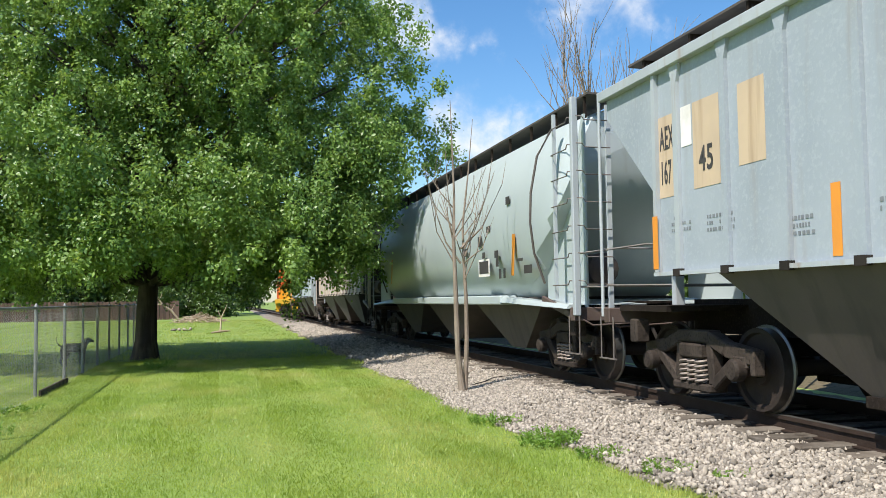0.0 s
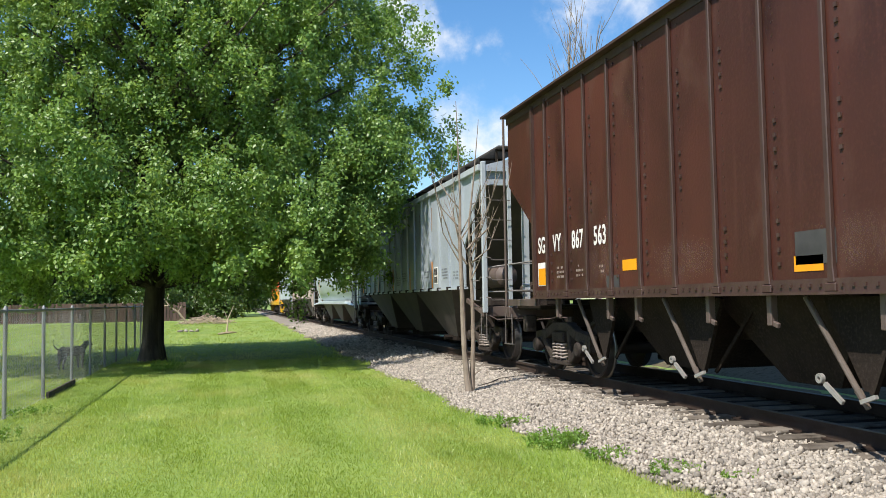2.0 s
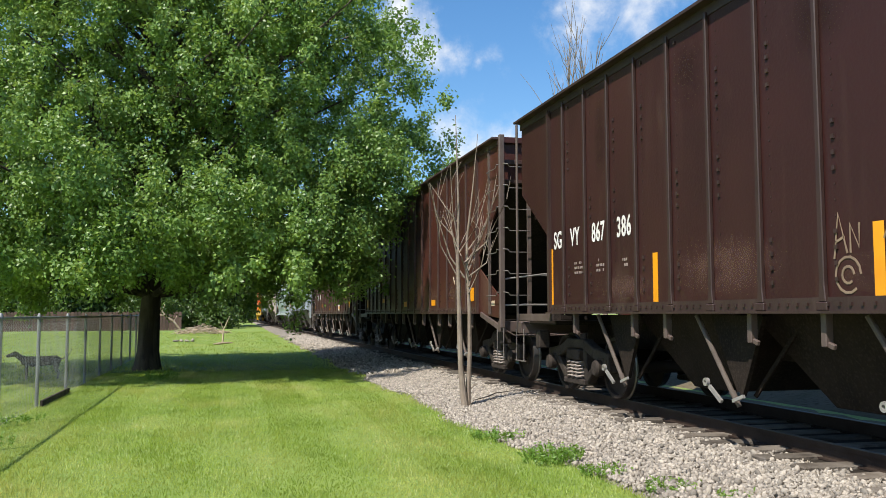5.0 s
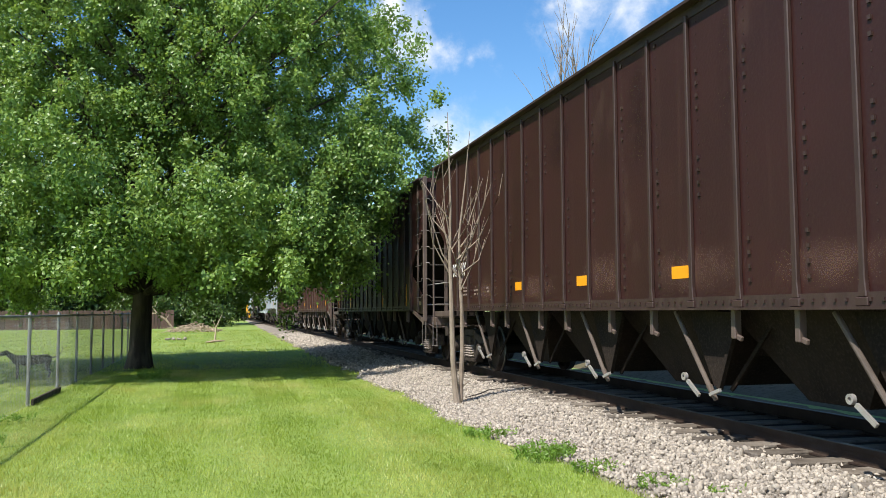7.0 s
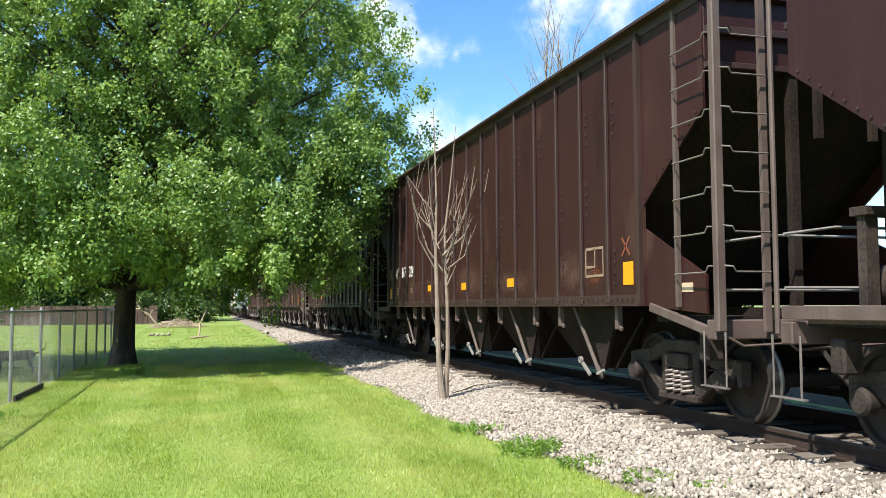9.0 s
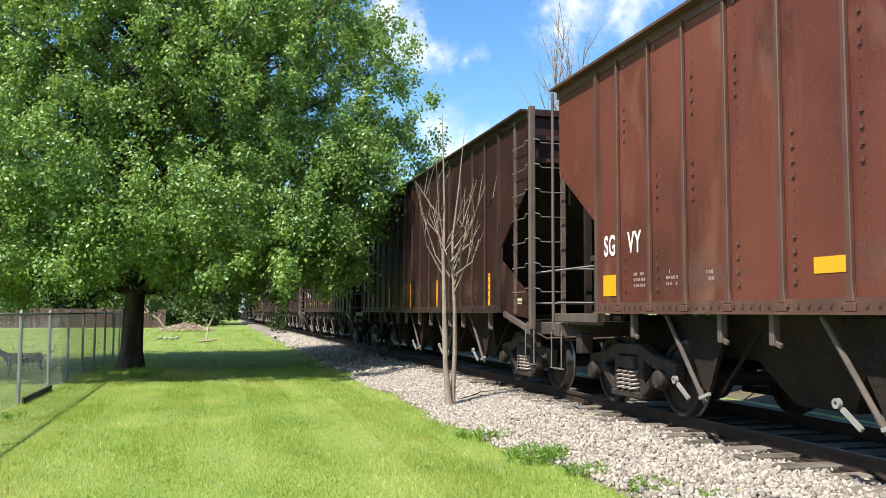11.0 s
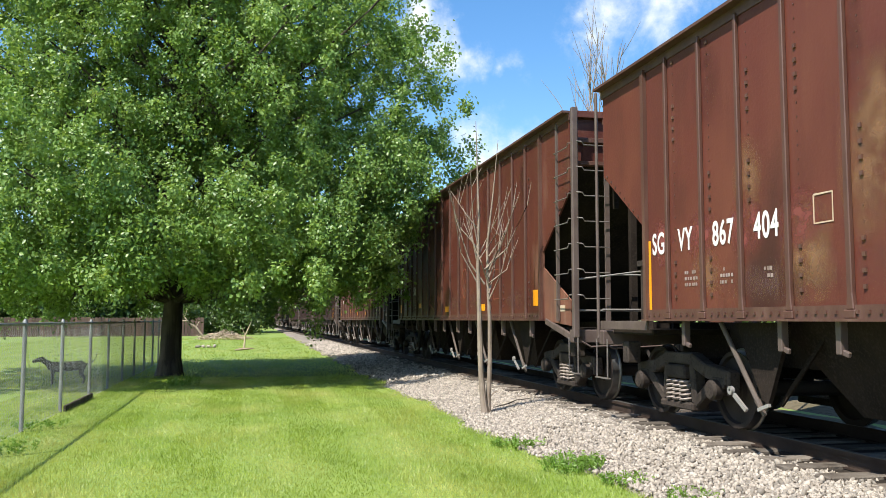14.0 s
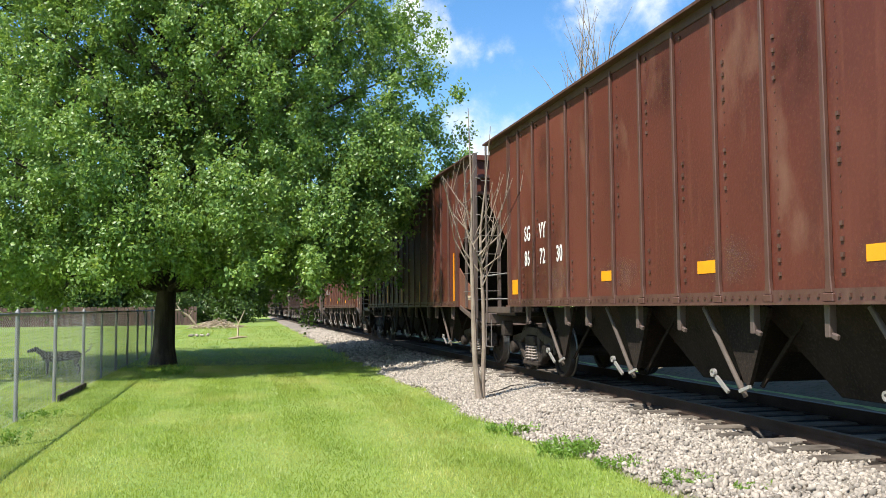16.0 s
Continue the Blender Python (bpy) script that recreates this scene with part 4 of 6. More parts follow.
axle_mesh = to_mesh("axle", Shape().tube([(-1.12, 0, 0), (-0.72, 0, 0), (-0.70, 0, 0), (0.70, 0, 0), (0.72, 0, 0), (1.12, 0, 0)], [0.07, 0.075, 0.09, 0.09, 0.075, 0.07], 12), M_WHEEL, smooth=True)


def helix(shape, x, y, z0, z1, radius, wire, coils):
    n = coils * 10
    shape.tube([(x + radius * math.cos(2 * math.pi * k / 10), y + radius * math.sin(2 * math.pi * k / 10), z0 + (z1 - z0) * k / n) for k in range(n + 1)], wire, 5)


def truck_parts(side):
    """The side frame of a truck, its springs and its bearings; side -1 or 1."""
    x = side * 1.02
    f = Shape()
    for s in (-1, 1):
        f.bar((x, s * 1.08, 0.60), (x, s * 0.62, 0.66), 0.16, 0.17)
        f.bar((x, s * 0.62, 0.66), (x, s * 0.30, 0.78), 0.16, 0.16)
        f.bar((x, s * 0.80, 0.56), (x, s * 0.36, 0.24), 0.15, 0.13)
        f.bar((x, s * 0.36, 0.24), (x, s * 0.30, 0.78), 0.15, 0.12)
        f.bar((x, s * 1.02, 0.54), (x, s * 0.78, 0.54), 0.18, 0.14)
        f.bar((x, s * 1.10, 0.68), (x, s * 1.10, 0.40), 0.15, 0.07)
    f.bar((x, -0.34, 0.79), (x, 0.34, 0.79), 0.18, 0.15)
    f.bar((x, -0.40, 0.20), (x, 0.40, 0.20), 0.24, 0.09)
    f.v = [(p[0], p[1] * 1.06, p[2]) for p in f.v]
    sp = Shape()
    for k in (-0.17, 0.0, 0.17):
        helix(sp, x + side * 0.07, k, 0.25, 0.52, 0.07, 0.017, 5)
    bolster = Shape().bar((x, -0.25, 0.62), (x, 0.25, 0.62), 0.26, 0.17)
    b = Shape()
    for s in (0,):
        b.lathe([(side * 0.0, 0.0), (side * 0.0, 0.12), (side * 0.10, 0.125), (side * 0.13, 0.10), (side * 0.14, 0.05), (side * 0.14, 0.0)], 14, (x + side * 0.06, 0, WHEEL_R))
    return f, sp, b, bolster


TRUCK_MESHES = {}
for side in (-1, 1):
    f, sp, b, bo = truck_parts(side)
    TRUCK_MESHES[side] = (to_mesh("side_frame", f, M_TRUCK, 0.018), to_mesh("spring_nest", sp, M_SPRING, smooth=True),
                          to_mesh("bearing_cap", b, M_TRUCK, smooth=True), to_mesh("bolster_end", bo, M_TRUCK, 0.02))


def running_gear(car, positions, wheelbase=0.95):
    """Trucks and wheel sets; returns the wheel sets, which turn."""
    sets = []
    for y in positions:
        for side in (-1, 1):
            frame_ob = part("side_frame", TRUCK_MESHES[side][0], M_TRUCK, car, "dusty cast side frame", at=pose(0, y, 0))
            part("spring_nest", TRUCK_MESHES[side][1], M_SPRING, frame_ob, "pale worn coil springs")
            for s in (-1, 1):
                part("bearing_cap", TRUCK_MESHES[side][2], M_TRUCK, frame_ob, at=pose(0, s * wheelbase, 0))
            part("bolster_end", TRUCK_MESHES[side][3], M_TRUCK, frame_ob)
        part("bolster", Shape().box(-0.95, 0.95, y - 0.2, y + 0.2, 0.52, 0.78), M_DARKSTEEL, car)
        part("brake_beam", Shape().bar((-0.8, y - 0.35, 0.42), (0.8, y - 0.35, 0.42), 0.09).bar((-0.8, y + 0.35, 0.42), (0.8, y + 0.35, 0.42), 0.09), M_DARKSTEEL, car)
        for s in (-1, 1):
            ws = new("wheel_set")
            ws.empty_display_size = 0.2
            ws.parent, ws.matrix_basis = car, pose(0, y + s * wheelbase, WHEEL_R)
            part("wheel", wheel_mesh, M_WHEEL, ws, "rusty wheel with a polished rim", at=pose(-0.86, 0, 0))
            part("wheel", wheel_mesh, M_WHEEL, ws, "rusty wheel with a polished rim", at=pose(0.86, 0, 0, 0, 0, 180))
            part("axle", axle_mesh, M_WHEEL, ws)
            sets.append(ws)
    return sets


def ladders(car, post_mat, z0, z1, rungs, end, y_post=POST_AT):
    """Corner posts at one end (1 leading, -1 trailing); the ladder stands at the corner on each side's own right."""
    for side in (-1, 1):
        x = side * 1.53
        has_ladder = side == end
        w = 0.05 if has_ladder else 0.02
        part("corner_post", Shape().box(x - w, x + w, end * y_post - (0.045 if has_ladder else 0.025), end * y_post + (0.045 if has_ladder else 0.025), 1.0, z1), post_mat, car, "worn corner post", 0.012)
        if has_ladder:
            lad = part("ladder", Shape().bar((x, end * (y_post - 0.78), 1.25), (x, end * (y_post - 0.78), z1 - 0.1), 0.045, 0.06).bar((side * 1.0, end * (y_post + 0.02), 1.0), (side * 1.0, end * (y_post + 0.02), z1 - 0.1), 0.07, 0.05), post_mat, car)
            xo = side * 1.60
            s1 = to_mesh("rung", Shape().tube([(x, end * (y_post - 0.78), 0), (xo, end * (y_post - 0.74), 0), (xo, end * (y_post - 0.14), 0), (xo, end * (y_post - 0.09), 0.06), (x, end * (y_post - 0.07), 0.06)], 0.0095, 5), M_RUNG)
            s2 = to_mesh("rung", Shape().tube([(x, end * (y_post + 0.08), 0.06), (x - side * 0.08, end * (y_post + 0.12), 0.05), (x - side * 0.12, end * (y_post + 0.11), 0), (side * 1.0, end * (y_post + 0.10), 0)], 0.0095, 5), M_RUNG)
            for k in range(rungs):
                part("rung", s1, M_RUNG, lad, at=pose(0, 0, z0 + k * 0.40))
                part("rung", s2, M_RUNG, lad, at=pose(0, 0, z0 + k * 0.40))
        elif end < 0:
            for k in range(2):
                z = 1.55 + 0.35 * k
                part("grab_iron", Shape().tube([(x, end * (HALF - 0.1), z), (side * 1.60, end * (HALF - 0.1), z), (side * 1.60, end * (HALF - 0.6), z), (x, end * (HALF - 0.6), z)], 0.01, 5), post_mat, car)
        st = Shape()
        st.tube([(x, end * (y_post - 0.3), 1.0), (x, end * (y_post - 0.3), 0.45), (x, end * (y_post + 0.08), 0.45), (x, end * (y_post + 0.08), 1.0)], 0.012, 5)
        st.bar((x, end * (y_post - 0.35), 0.45), (x, end * (y_post + 0.1), 0.45), 0.05, 0.015)
        part("stirrup_step", st, M_RUNG, car, "bent sill step")


def couplings(car, low=0.86):
    for end in (-1, 1):
        c = Shape().bar((0, end * 8.1, low), (0, end * 8.95, low), 0.17, 0.17).bar((0.02, end * 8.9, low), (0.02, end * 9.16, low), 0.30, 0.28).bar((-0.12, end * 8.98, low), (-0.10, end * 9.22, low), 0.09, 0.26)
        part("coupler", c, M_TRUCK, car, "rusty knuckle coupler", 0.02)
        part("air_hose", Shape().tube([(-0.35, end * 8.75, 0.8), (-0.36, end * 8.95, 0.62), (-0.30, end * 9.1, 0.45), (-0.2, end * 9.17, 0.42)], 0.028, 7), M_BLACK, car, smooth=True)
        part("cut_lever", Shape().tube([(-1.5, end * 8.72, 0.98), (-1.3, end * 8.78, 0.86), (-0.3, end * 8.82, 0.9), (-0.1, end * 8.9, 1.0)], 0.014, 5), M_POST, car)


def platform(car, material, end, z=1.12):
    part("end_sill", Shape().box(-1.55, 1.55, end * 8.52, end * 8.68, z - 0.20, z), material, car, "worn end sill", 0.012)
    part("end_platform", Shape().box(-1.4, 1.4, end * 7.25, end * 8.5, z - 0.04, z + 0.03), M_DARKSTEEL, car)
    for s in (-1, 1):
        if end < 0:
            part("end_brace", Shape().bar((s * 1.5, end * 7.3, 1.25), (s * 1.5, end * 8.5, z - 0.12), 0.06, 0.1), M_POST, car, bevel=0.01)
        part("jack_pad", Shape().box(s * 1.38, s * 1.18, end * 8.18 - 0.09, end * 8.18 + 0.09, 0.68, 0.98), M_TRUCK, car, bevel=0.02)
    part("crossover_rail", Shape().tube([(-1.5, end * 8.66, 1.9), (-0.9, end * 8.72, 1.98), (0.9, end * 8.72, 1.98), (1.5, end * 8.66, 1.9)], 0.015, 5), M_BARE, car)
    part("hand_rail", Shape().tube([(-1.5, end * 8.66, 1.42), (1.5, end * 8.66, 1.42)], 0.015, 5), M_BARE, car)


def side_outline(z_low, z_top, z_in, z_out, z_tip):
    return [(-8.5, z_top), (8.5, z_top), (8.5, z_tip), (HALF, z_in), (HALF, z_low), (-HALF, z_low), (-HALF, z_in), (-8.5, z_tip)]


RIBS = (0.65, 1.46, 2.24, 3.05, 3.90, 4.76, 5.64, 6.53, 7.43, 8.33, 9.22, 10.12, 11.0, 11.87, 12.7, 13.5)    # behind the leading edge


def rib_meshes(material):
    near = Shape().prism([(-0.05, 1.36), (0.05, 1.36), (0.034, 1.50), (0.026, 4.50), (-0.026, 4.50), (-0.034, 1.50)], -1.566, -1.52).box(-1.575, -1.52, -0.07, 0.07, 1.285, 1.36)
    return to_mesh("rib", near, material, 0.008), to_mesh("rib", Shape().box(1.52, 1.58, -0.04, 0.04, 1.3, 4.5), material)


strut_near = to_mesh("door_strut", Shape().tube([(-1.44, 0.55, 1.24), (-1.36, 0.0, 0.42)], 0.027, 8).tube([(-1.36, 0.02, 0.45), (-1.33, -0.06, 0.30)], [0.036, 0.025], 8), M_STRUT, smooth=True)
hinge_mesh = to_mesh("door_hinge", Shape().lathe([(-0.02, 0.02), (-0.02, 0.045), (0.02, 0.045), (0.02, 0.02)], 12, (-1.42, 0.42, 0.52)).bar((-1.42, 0.36, 0.48), (-1.40, 0.16, 0.33), 0.03, 0.04), M_BARE, smooth=True)
latch_mesh = to_mesh("door_latch", Shape().bar((-1.40, -0.06, 0.36), (-1.38, -0.22, 0.42), 0.035, 0.035), M_BARE)
counter_near = to_mesh("counter_strut", Shape().bar((-1.0, -0.6, 1.1), (-1.15, -0.08, 0.40), 0.03, 0.04), M_DARKSTEEL)
hanger_mesh = to_mesh("hanger", Shape().box(-1.5, -1.42, -0.035, 0.035, 0.97, 1.27).bar((-1.46, 0.0, 1.0), (-1.46, -0.10, 0.97), 0.04, 0.05), M_POST, 0.008)
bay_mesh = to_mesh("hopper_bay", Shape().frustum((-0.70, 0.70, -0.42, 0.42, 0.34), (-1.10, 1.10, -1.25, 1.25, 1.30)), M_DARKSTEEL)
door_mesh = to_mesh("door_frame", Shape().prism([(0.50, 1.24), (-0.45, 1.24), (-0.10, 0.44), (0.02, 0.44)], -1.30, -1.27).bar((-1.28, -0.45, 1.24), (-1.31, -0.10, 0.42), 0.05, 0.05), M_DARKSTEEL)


def open_hopper(paint, rib_paint, label):
    rib_mesh, rib_far_mesh = rib_meshes(rib_paint)
    car = thing("hopper_car", label, "freight car", None, "brown hopper cars")
    for side in (-1, 1):
        ss = part("side_sheet", Shape().prism(side_outline(1.27, 4.60, 2.44, 3.3, 3.32), side * 1.52, side * 1.49), paint, car, "rust-brown riveted side")
        part("top_chord", Shape().box(side * 1.49, side * 1.655, -8.55, 8.55, 4.575, 4.61).box(side * 1.521, side * 1.535, -8.55, 8.55, 4.46, 4.575), rib_paint, car, "overhanging top edge")
        sill = part("side_sill", Shape().box(side * 1.46, side * 1.60, -HALF, HALF, 1.26, 1.285).box(side * 1.522, side * 1.55, -HALF, HALF, 1.28, 1.40), rib_paint, car)
        if side < 0:
            bolts = Shape()
            for k in range(104):
                y = -7.1 + k * 0.1375
                bolts.box(-1.566, -1.55, y - 0.014, y + 0.014, 1.325, 1.355)
            part("bolt_strip", bolts, rib_paint, sill)["kind"] = "stuff"
            rivets = Shape()
            rr = random.Random(3)
            for k in range(16):
                y = HALF - 0.16 - RIBS[k]
                for j in range(22):
                    z = 1.55 + j * 0.135
                    big = 0.019 if (j % 7 < 4 and (k * 5 + j // 7) % 3 != 1) else 0.007
                    rivets.box(-1.52 - big, -1.515, y - big, y + big, z - big, z + big)
            for end in (-1, 1):
                for j in range(26):
                    z = 1.35 + j * 0.125
                    rivets.box(-1.538, -1.515, end * (HALF - 0.06) - 0.012, end * (HALF - 0.06) + 0.012, z - 0.012, z + 0.012)
                for j in range(9):
                    y, z = HALF + 0.05 + j * 0.14, 2.53 + j * 0.097
                    rivets.box(-1.535, -1.515, end * y - 0.012, end * y + 0.012, z - 0.012, z + 0.012)
            part("rivet", rivets, rib_paint, ss)["kind"] = "stuff"
    for k in range(16):
        y = HALF - RIBS[k]
        part("rib", rib_mesh, rib_paint, car, at=pose(0, y, 0))
        part("rib", rib_far_mesh, rib_paint, car, at=pose(0, y, 0))
    for end in (-1, 1):
        for side in (-1, 1):
            part("edge_strip", Shape().box(side * 1.521, side * 1.575, end * (HALF - 0.02), end * (HALF - 0.10), 1.28, 4.5), rib_paint, car)
            if end > 0:
                part("sill_plate", Shape().box(side * 1.52, side * 1.49, HALF, 8.7, 1.14, 1.26), M_POST, car, bevel=0.006)
                continue
            part("gusset", Shape().prism([(end * HALF, 1.26), (end * HALF, 2.16), (end * 8.45, 1.58), (end * 8.45, 1.18)], side * 1.50, side * 1.47), M_RUSTY if paint in (M_BROWN, M_STAINED) else paint, car, "rusty corner gusset")
        # the overhung sheet lies in shade, which its near-black colour includes
        slope = Shape().add([(-1.49, end * 8.5, 3.75), (1.49, end * 8.5, 3.75), (1.49, end * 5.55, 1.28), (-1.49, end * 5.55, 1.28),
                             (-1.49, end * 8.5, 3.83), (1.49, end * 8.5, 3.83), (1.49, end * 5.55, 1.36), (-1.49, end * 5.55, 1.36)],
                            [(0, 1, 2, 3), (4, 5, 6, 7), (0, 1, 5, 4), (1, 2, 6, 5), (2, 3, 7, 6), (3, 0, 4, 7)])
        part("slope_sheet", slope, M_DARKSTEEL, car, "sloping end sheet with its shade darkened into the colour")
        part("end_panel", Shape().box(-1.5, 1.5, end * 8.47, end * 8.51, 3.73, 4.60), paint, car, bevel=0.006)
        part("end_rib", Shape().box(-1.5, 1.5, end * 8.511, end * 8.58, 3.735, 3.80), rib_paint, car, bevel=0.006)
        part("end_rib", Shape().box(-1.5, 1.5, end * 8.511, end * 8.58, 4.1, 4.18), rib_paint, car, bevel=0.006)
        part("end_chord", Shape().box(-1.48, 1.48, end * 8.513, end * 8.6, 4.5, 4.61), paint, car, bevel=0.006)
        for x in (-0.75, -0.15, 0.55):
            part("end_stake", Shape().box(x - 0.04, x + 0.04, end * 8.512, end * 8.58, 3.05, 3.73), M_DARKSTEEL, car)
        ladders(car, M_POST, 1.60, 4.62, 7, end)
        platform(car, M_POST, end)
        part("centre_post", Shape().box(-0.5, -0.40, end * 8.45, end * 8.55, 1.1, 3.75), M_DARKSTEEL, car)
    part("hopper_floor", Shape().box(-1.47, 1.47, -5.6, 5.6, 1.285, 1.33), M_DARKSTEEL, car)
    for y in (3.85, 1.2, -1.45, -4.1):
        part("hopper_bay", bay_mesh, M_DARKSTEEL, car, "sooty discharge hopper, darkened for the shade under the car", at=pose(0, y, 0))
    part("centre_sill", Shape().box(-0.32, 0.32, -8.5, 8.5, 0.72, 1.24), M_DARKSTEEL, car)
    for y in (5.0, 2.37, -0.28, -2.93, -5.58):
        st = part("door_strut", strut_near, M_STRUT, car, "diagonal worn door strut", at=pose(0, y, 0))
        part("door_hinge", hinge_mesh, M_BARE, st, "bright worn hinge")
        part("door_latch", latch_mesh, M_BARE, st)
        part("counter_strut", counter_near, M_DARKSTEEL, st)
        part("door_frame", door_mesh, M_DARKSTEEL, st, "tapering door frame in the shade-darkened underframe colour")
    for y in (6.3, 4.4, 3.55, 1.85, 0.75, -0.75, -1.9, -3.6, -4.6, -6.4):
        part("hanger", hanger_mesh, M_POST, car, at=pose(0, y, 0))
    part("air_reservoir", Shape().tube([(-0.75, 7.5, 1.42), (-0.75, 7.55, 1.42), (-0.75, 8.25, 1.42), (-0.75, 8.3, 1.42)], [0.1, 0.2, 0.2, 0.1], 14), M_TRUCK, car, smooth=True)
    part("brake_stand", Shape().box(-1.12, -0.98, 8.1, 8.2, 1.1, 2.1).box(-1.15, -0.5, 8.05, 8.25, 2.02, 2.1).tube([(-0.7, 8.15, 1.1), (-0.7, 8.15, 1.9)], 0.02, 6), M_TRUCK, car, bevel=0.006)
    couplings(car)
    return car


# reporting marks are painted on, a few millimetres proud
FACE = Matrix(((0, 0, -1, 0), (-1, 0, 0, 0), (0, 1, 0, 0), (0, 0, 0, 1)))


def lettering(car, words, y, z, size, material, x=-1.5275, squeeze=0.72):
    cu = bpy.data.curves.new("lettering", "FONT")
    cu.body, cu.size, cu.extrude, cu.align_y, cu.offset = words, size * 1.34, 0.001, "CENTER", size * 0.028
    cu.space_character = 1.1
    tmp = bpy.data.objects.new("lettering", cu)
    me = bpy.data.meshes.new_from_object(tmp)
    bpy.data.objects.remove(tmp)
    bpy.data.curves.remove(cu)
    me.materials.clear()
    me.materials.append(material)
    m = Matrix.Translation((x, y, z)) @ FACE @ Matrix.Diagonal((squeeze, 1, 1, 1))
    me.transform(m)
    return part("lettering", me, material, car, "painted reporting marks")


WORN, LAYER = (M_RUSTBLOOM, M_REDBLOOM, M_TANBLOOM, M_CHALK, M_SOOT), itertools.count()


def patch(car, y, z, w, h, material, name="marking", x=-1.523, label="", tilt=0.0):
    """A rectangle of paint or reflective sheet whose upper leading corner region is centred at y, z."""
    c, s = math.cos(tilt), math.sin(tilt)
    pts = [(y + a * c - b * s, z + a * s + b * c) for a, b in ((-w / 2, -h / 2), (w / 2, -h / 2), (w / 2, h / 2), (-w / 2, h / 2))]
    if material in WORN:
        x = -1.5206 - 0.0004 * (next(LAYER) % 6)
        return part(name, Shape().add([(x, *p) for p in pts], [(0, 1, 2, 3)]), material, car, label)
    return part(name, Shape().prism(pts, x, x - 0.003), material, car, label)


def stroke(car, pts, width, material, x=-1.525, label="sprayed scrawl"):
    """A painted line through points (y, z)."""
    n = len(pts)
    vs = []
    for i in range(n):
        p, q = pts[max(i - 1, 0)], pts[min(i + 1, n - 1)]
        dy, dz = q[0] - p[0], q[1] - p[1]
        k = width / 2 / (math.hypot(dy, dz) or 1)
        vs += [(u, pts[i][0] + e * -dz * k, pts[i][1] + e * dy * k) for u in (x, x - 0.003) for e in (-1, 1)]
    fs = [(0, 1, 3, 2), (4 * n - 4, 4 * n - 2, 4 * n - 1, 4 * n - 3)]
    for i in range(n - 1):
        o = 4 * i
        fs += [(o + a, o + b, o + b + 4, o + a + 4) for a, b in ((0, 2), (2, 3), (3, 1), (1, 0))]
    s = Shape().add(vs, fs)
    return part("scrawl", s, material, car, label)


def small_bars(car, y, z, rows_n, w, material, x=-1.5235):
    rr = random.Random(int(y * 100) + rows_n)
    s = Shape()
    for k in range(rows_n):
        q = y
        while q > y - w:
            b = rr.uniform(0.015, 0.045)
            if rr.random() < 0.8:
                s.box(x - 0.002, x, q - b, q, z - 0.07 * k - 0.018, z - 0.07 * k + 0.018)
            q -= b + rr.uniform(0.012, 0.03)
    ob = part("stencil", s, material, car)
    ob["kind"] = "stuff"
    return ob


def mark_hopper(car, number, z=2.12, style="box", white_first=False, two_lines=False, marks=(3.48, 7.02, 10.45, 14.0), square=True, backed=False, level=1.54, wide_last=False):
    F = HALF
    bays = (F - 0.21, F - 0.88, F - 1.66, F - 2.46)
    if two_lines:
        lettering(car, "SG", F - 0.92, z + 0.42, 0.27, M_WHITE)
        lettering(car, "VY", F - 1.70, z + 0.42, 0.27, M_WHITE)
        for k, w in enumerate((number[:2], number[2:4], number[4:])):
            lettering(car, w, F - 0.92 - 0.80 * k, z - 0.02, 0.27, M_WHITE)
    else:
        for y in (bays if backed else ()):
            patch(car, y - (0.2 if y == bays[0] else 0.28), z + 0.02, 0.36 if y == bays[0] else 0.6, 0.44, M_CHALK, "repaint", -1.5245)
        for y, w in zip(bays, ("SG", "VY", number[:3], number[3:])):
            if w:
                lettering(car, w, y, z, 0.275, M_WHITE)
        small_bars(car, bays[1] - 0.14, z - 0.38, 3, 0.26, M_FADED)
        small_bars(car, bays[2] - 0.14, z - 0.38, 3, 0.26, M_FADED)
        small_bars(car, bays[3] - 0.16, z - 0.42, 2, 0.12, M_FADED)
    offs = (0.38,) + tuple(marks)
    for k, o in enumerate(offs):
        if style == "stripe":
            patch(car, F - (0.10 if k == 0 else o), 1.78 if k == 0 else 1.95 if o > 13.75 else 1.68, 0.12, 0.98 if k == 0 else 1.2 if o > 13.75 else 0.62, M_YELLOW, "reflector", label="upright yellow reflective strip")
        elif k == 0 and square:
            if white_first:
                patch(car, F - o - 0.03, 1.66, 0.47, 0.38, M_WHITE, "reflector", -1.5205, "white border")
            patch(car, F - o - (0.03 if white_first else 0), 1.62, 0.40, 0.27, M_YELLOW, "reflector", -1.5255, "yellow reflective square")
        elif k == len(offs) - 1:
            if not square:
                continue
            patch(car, F - o, 1.66, 0.44 if wide_last else 0.26, 0.28, M_YELLOW, "reflector", label="yellow reflective square")
        elif k:
            patch(car, F - o, 1.68 if k == 1 else level, 0.40, 0.14, M_YELLOW, "reflector", label="yellow reflective strip")
    patch(car, F - 15.3, 1.46, 0.22, 0.10, M_CREAM, "tag", -1.503)


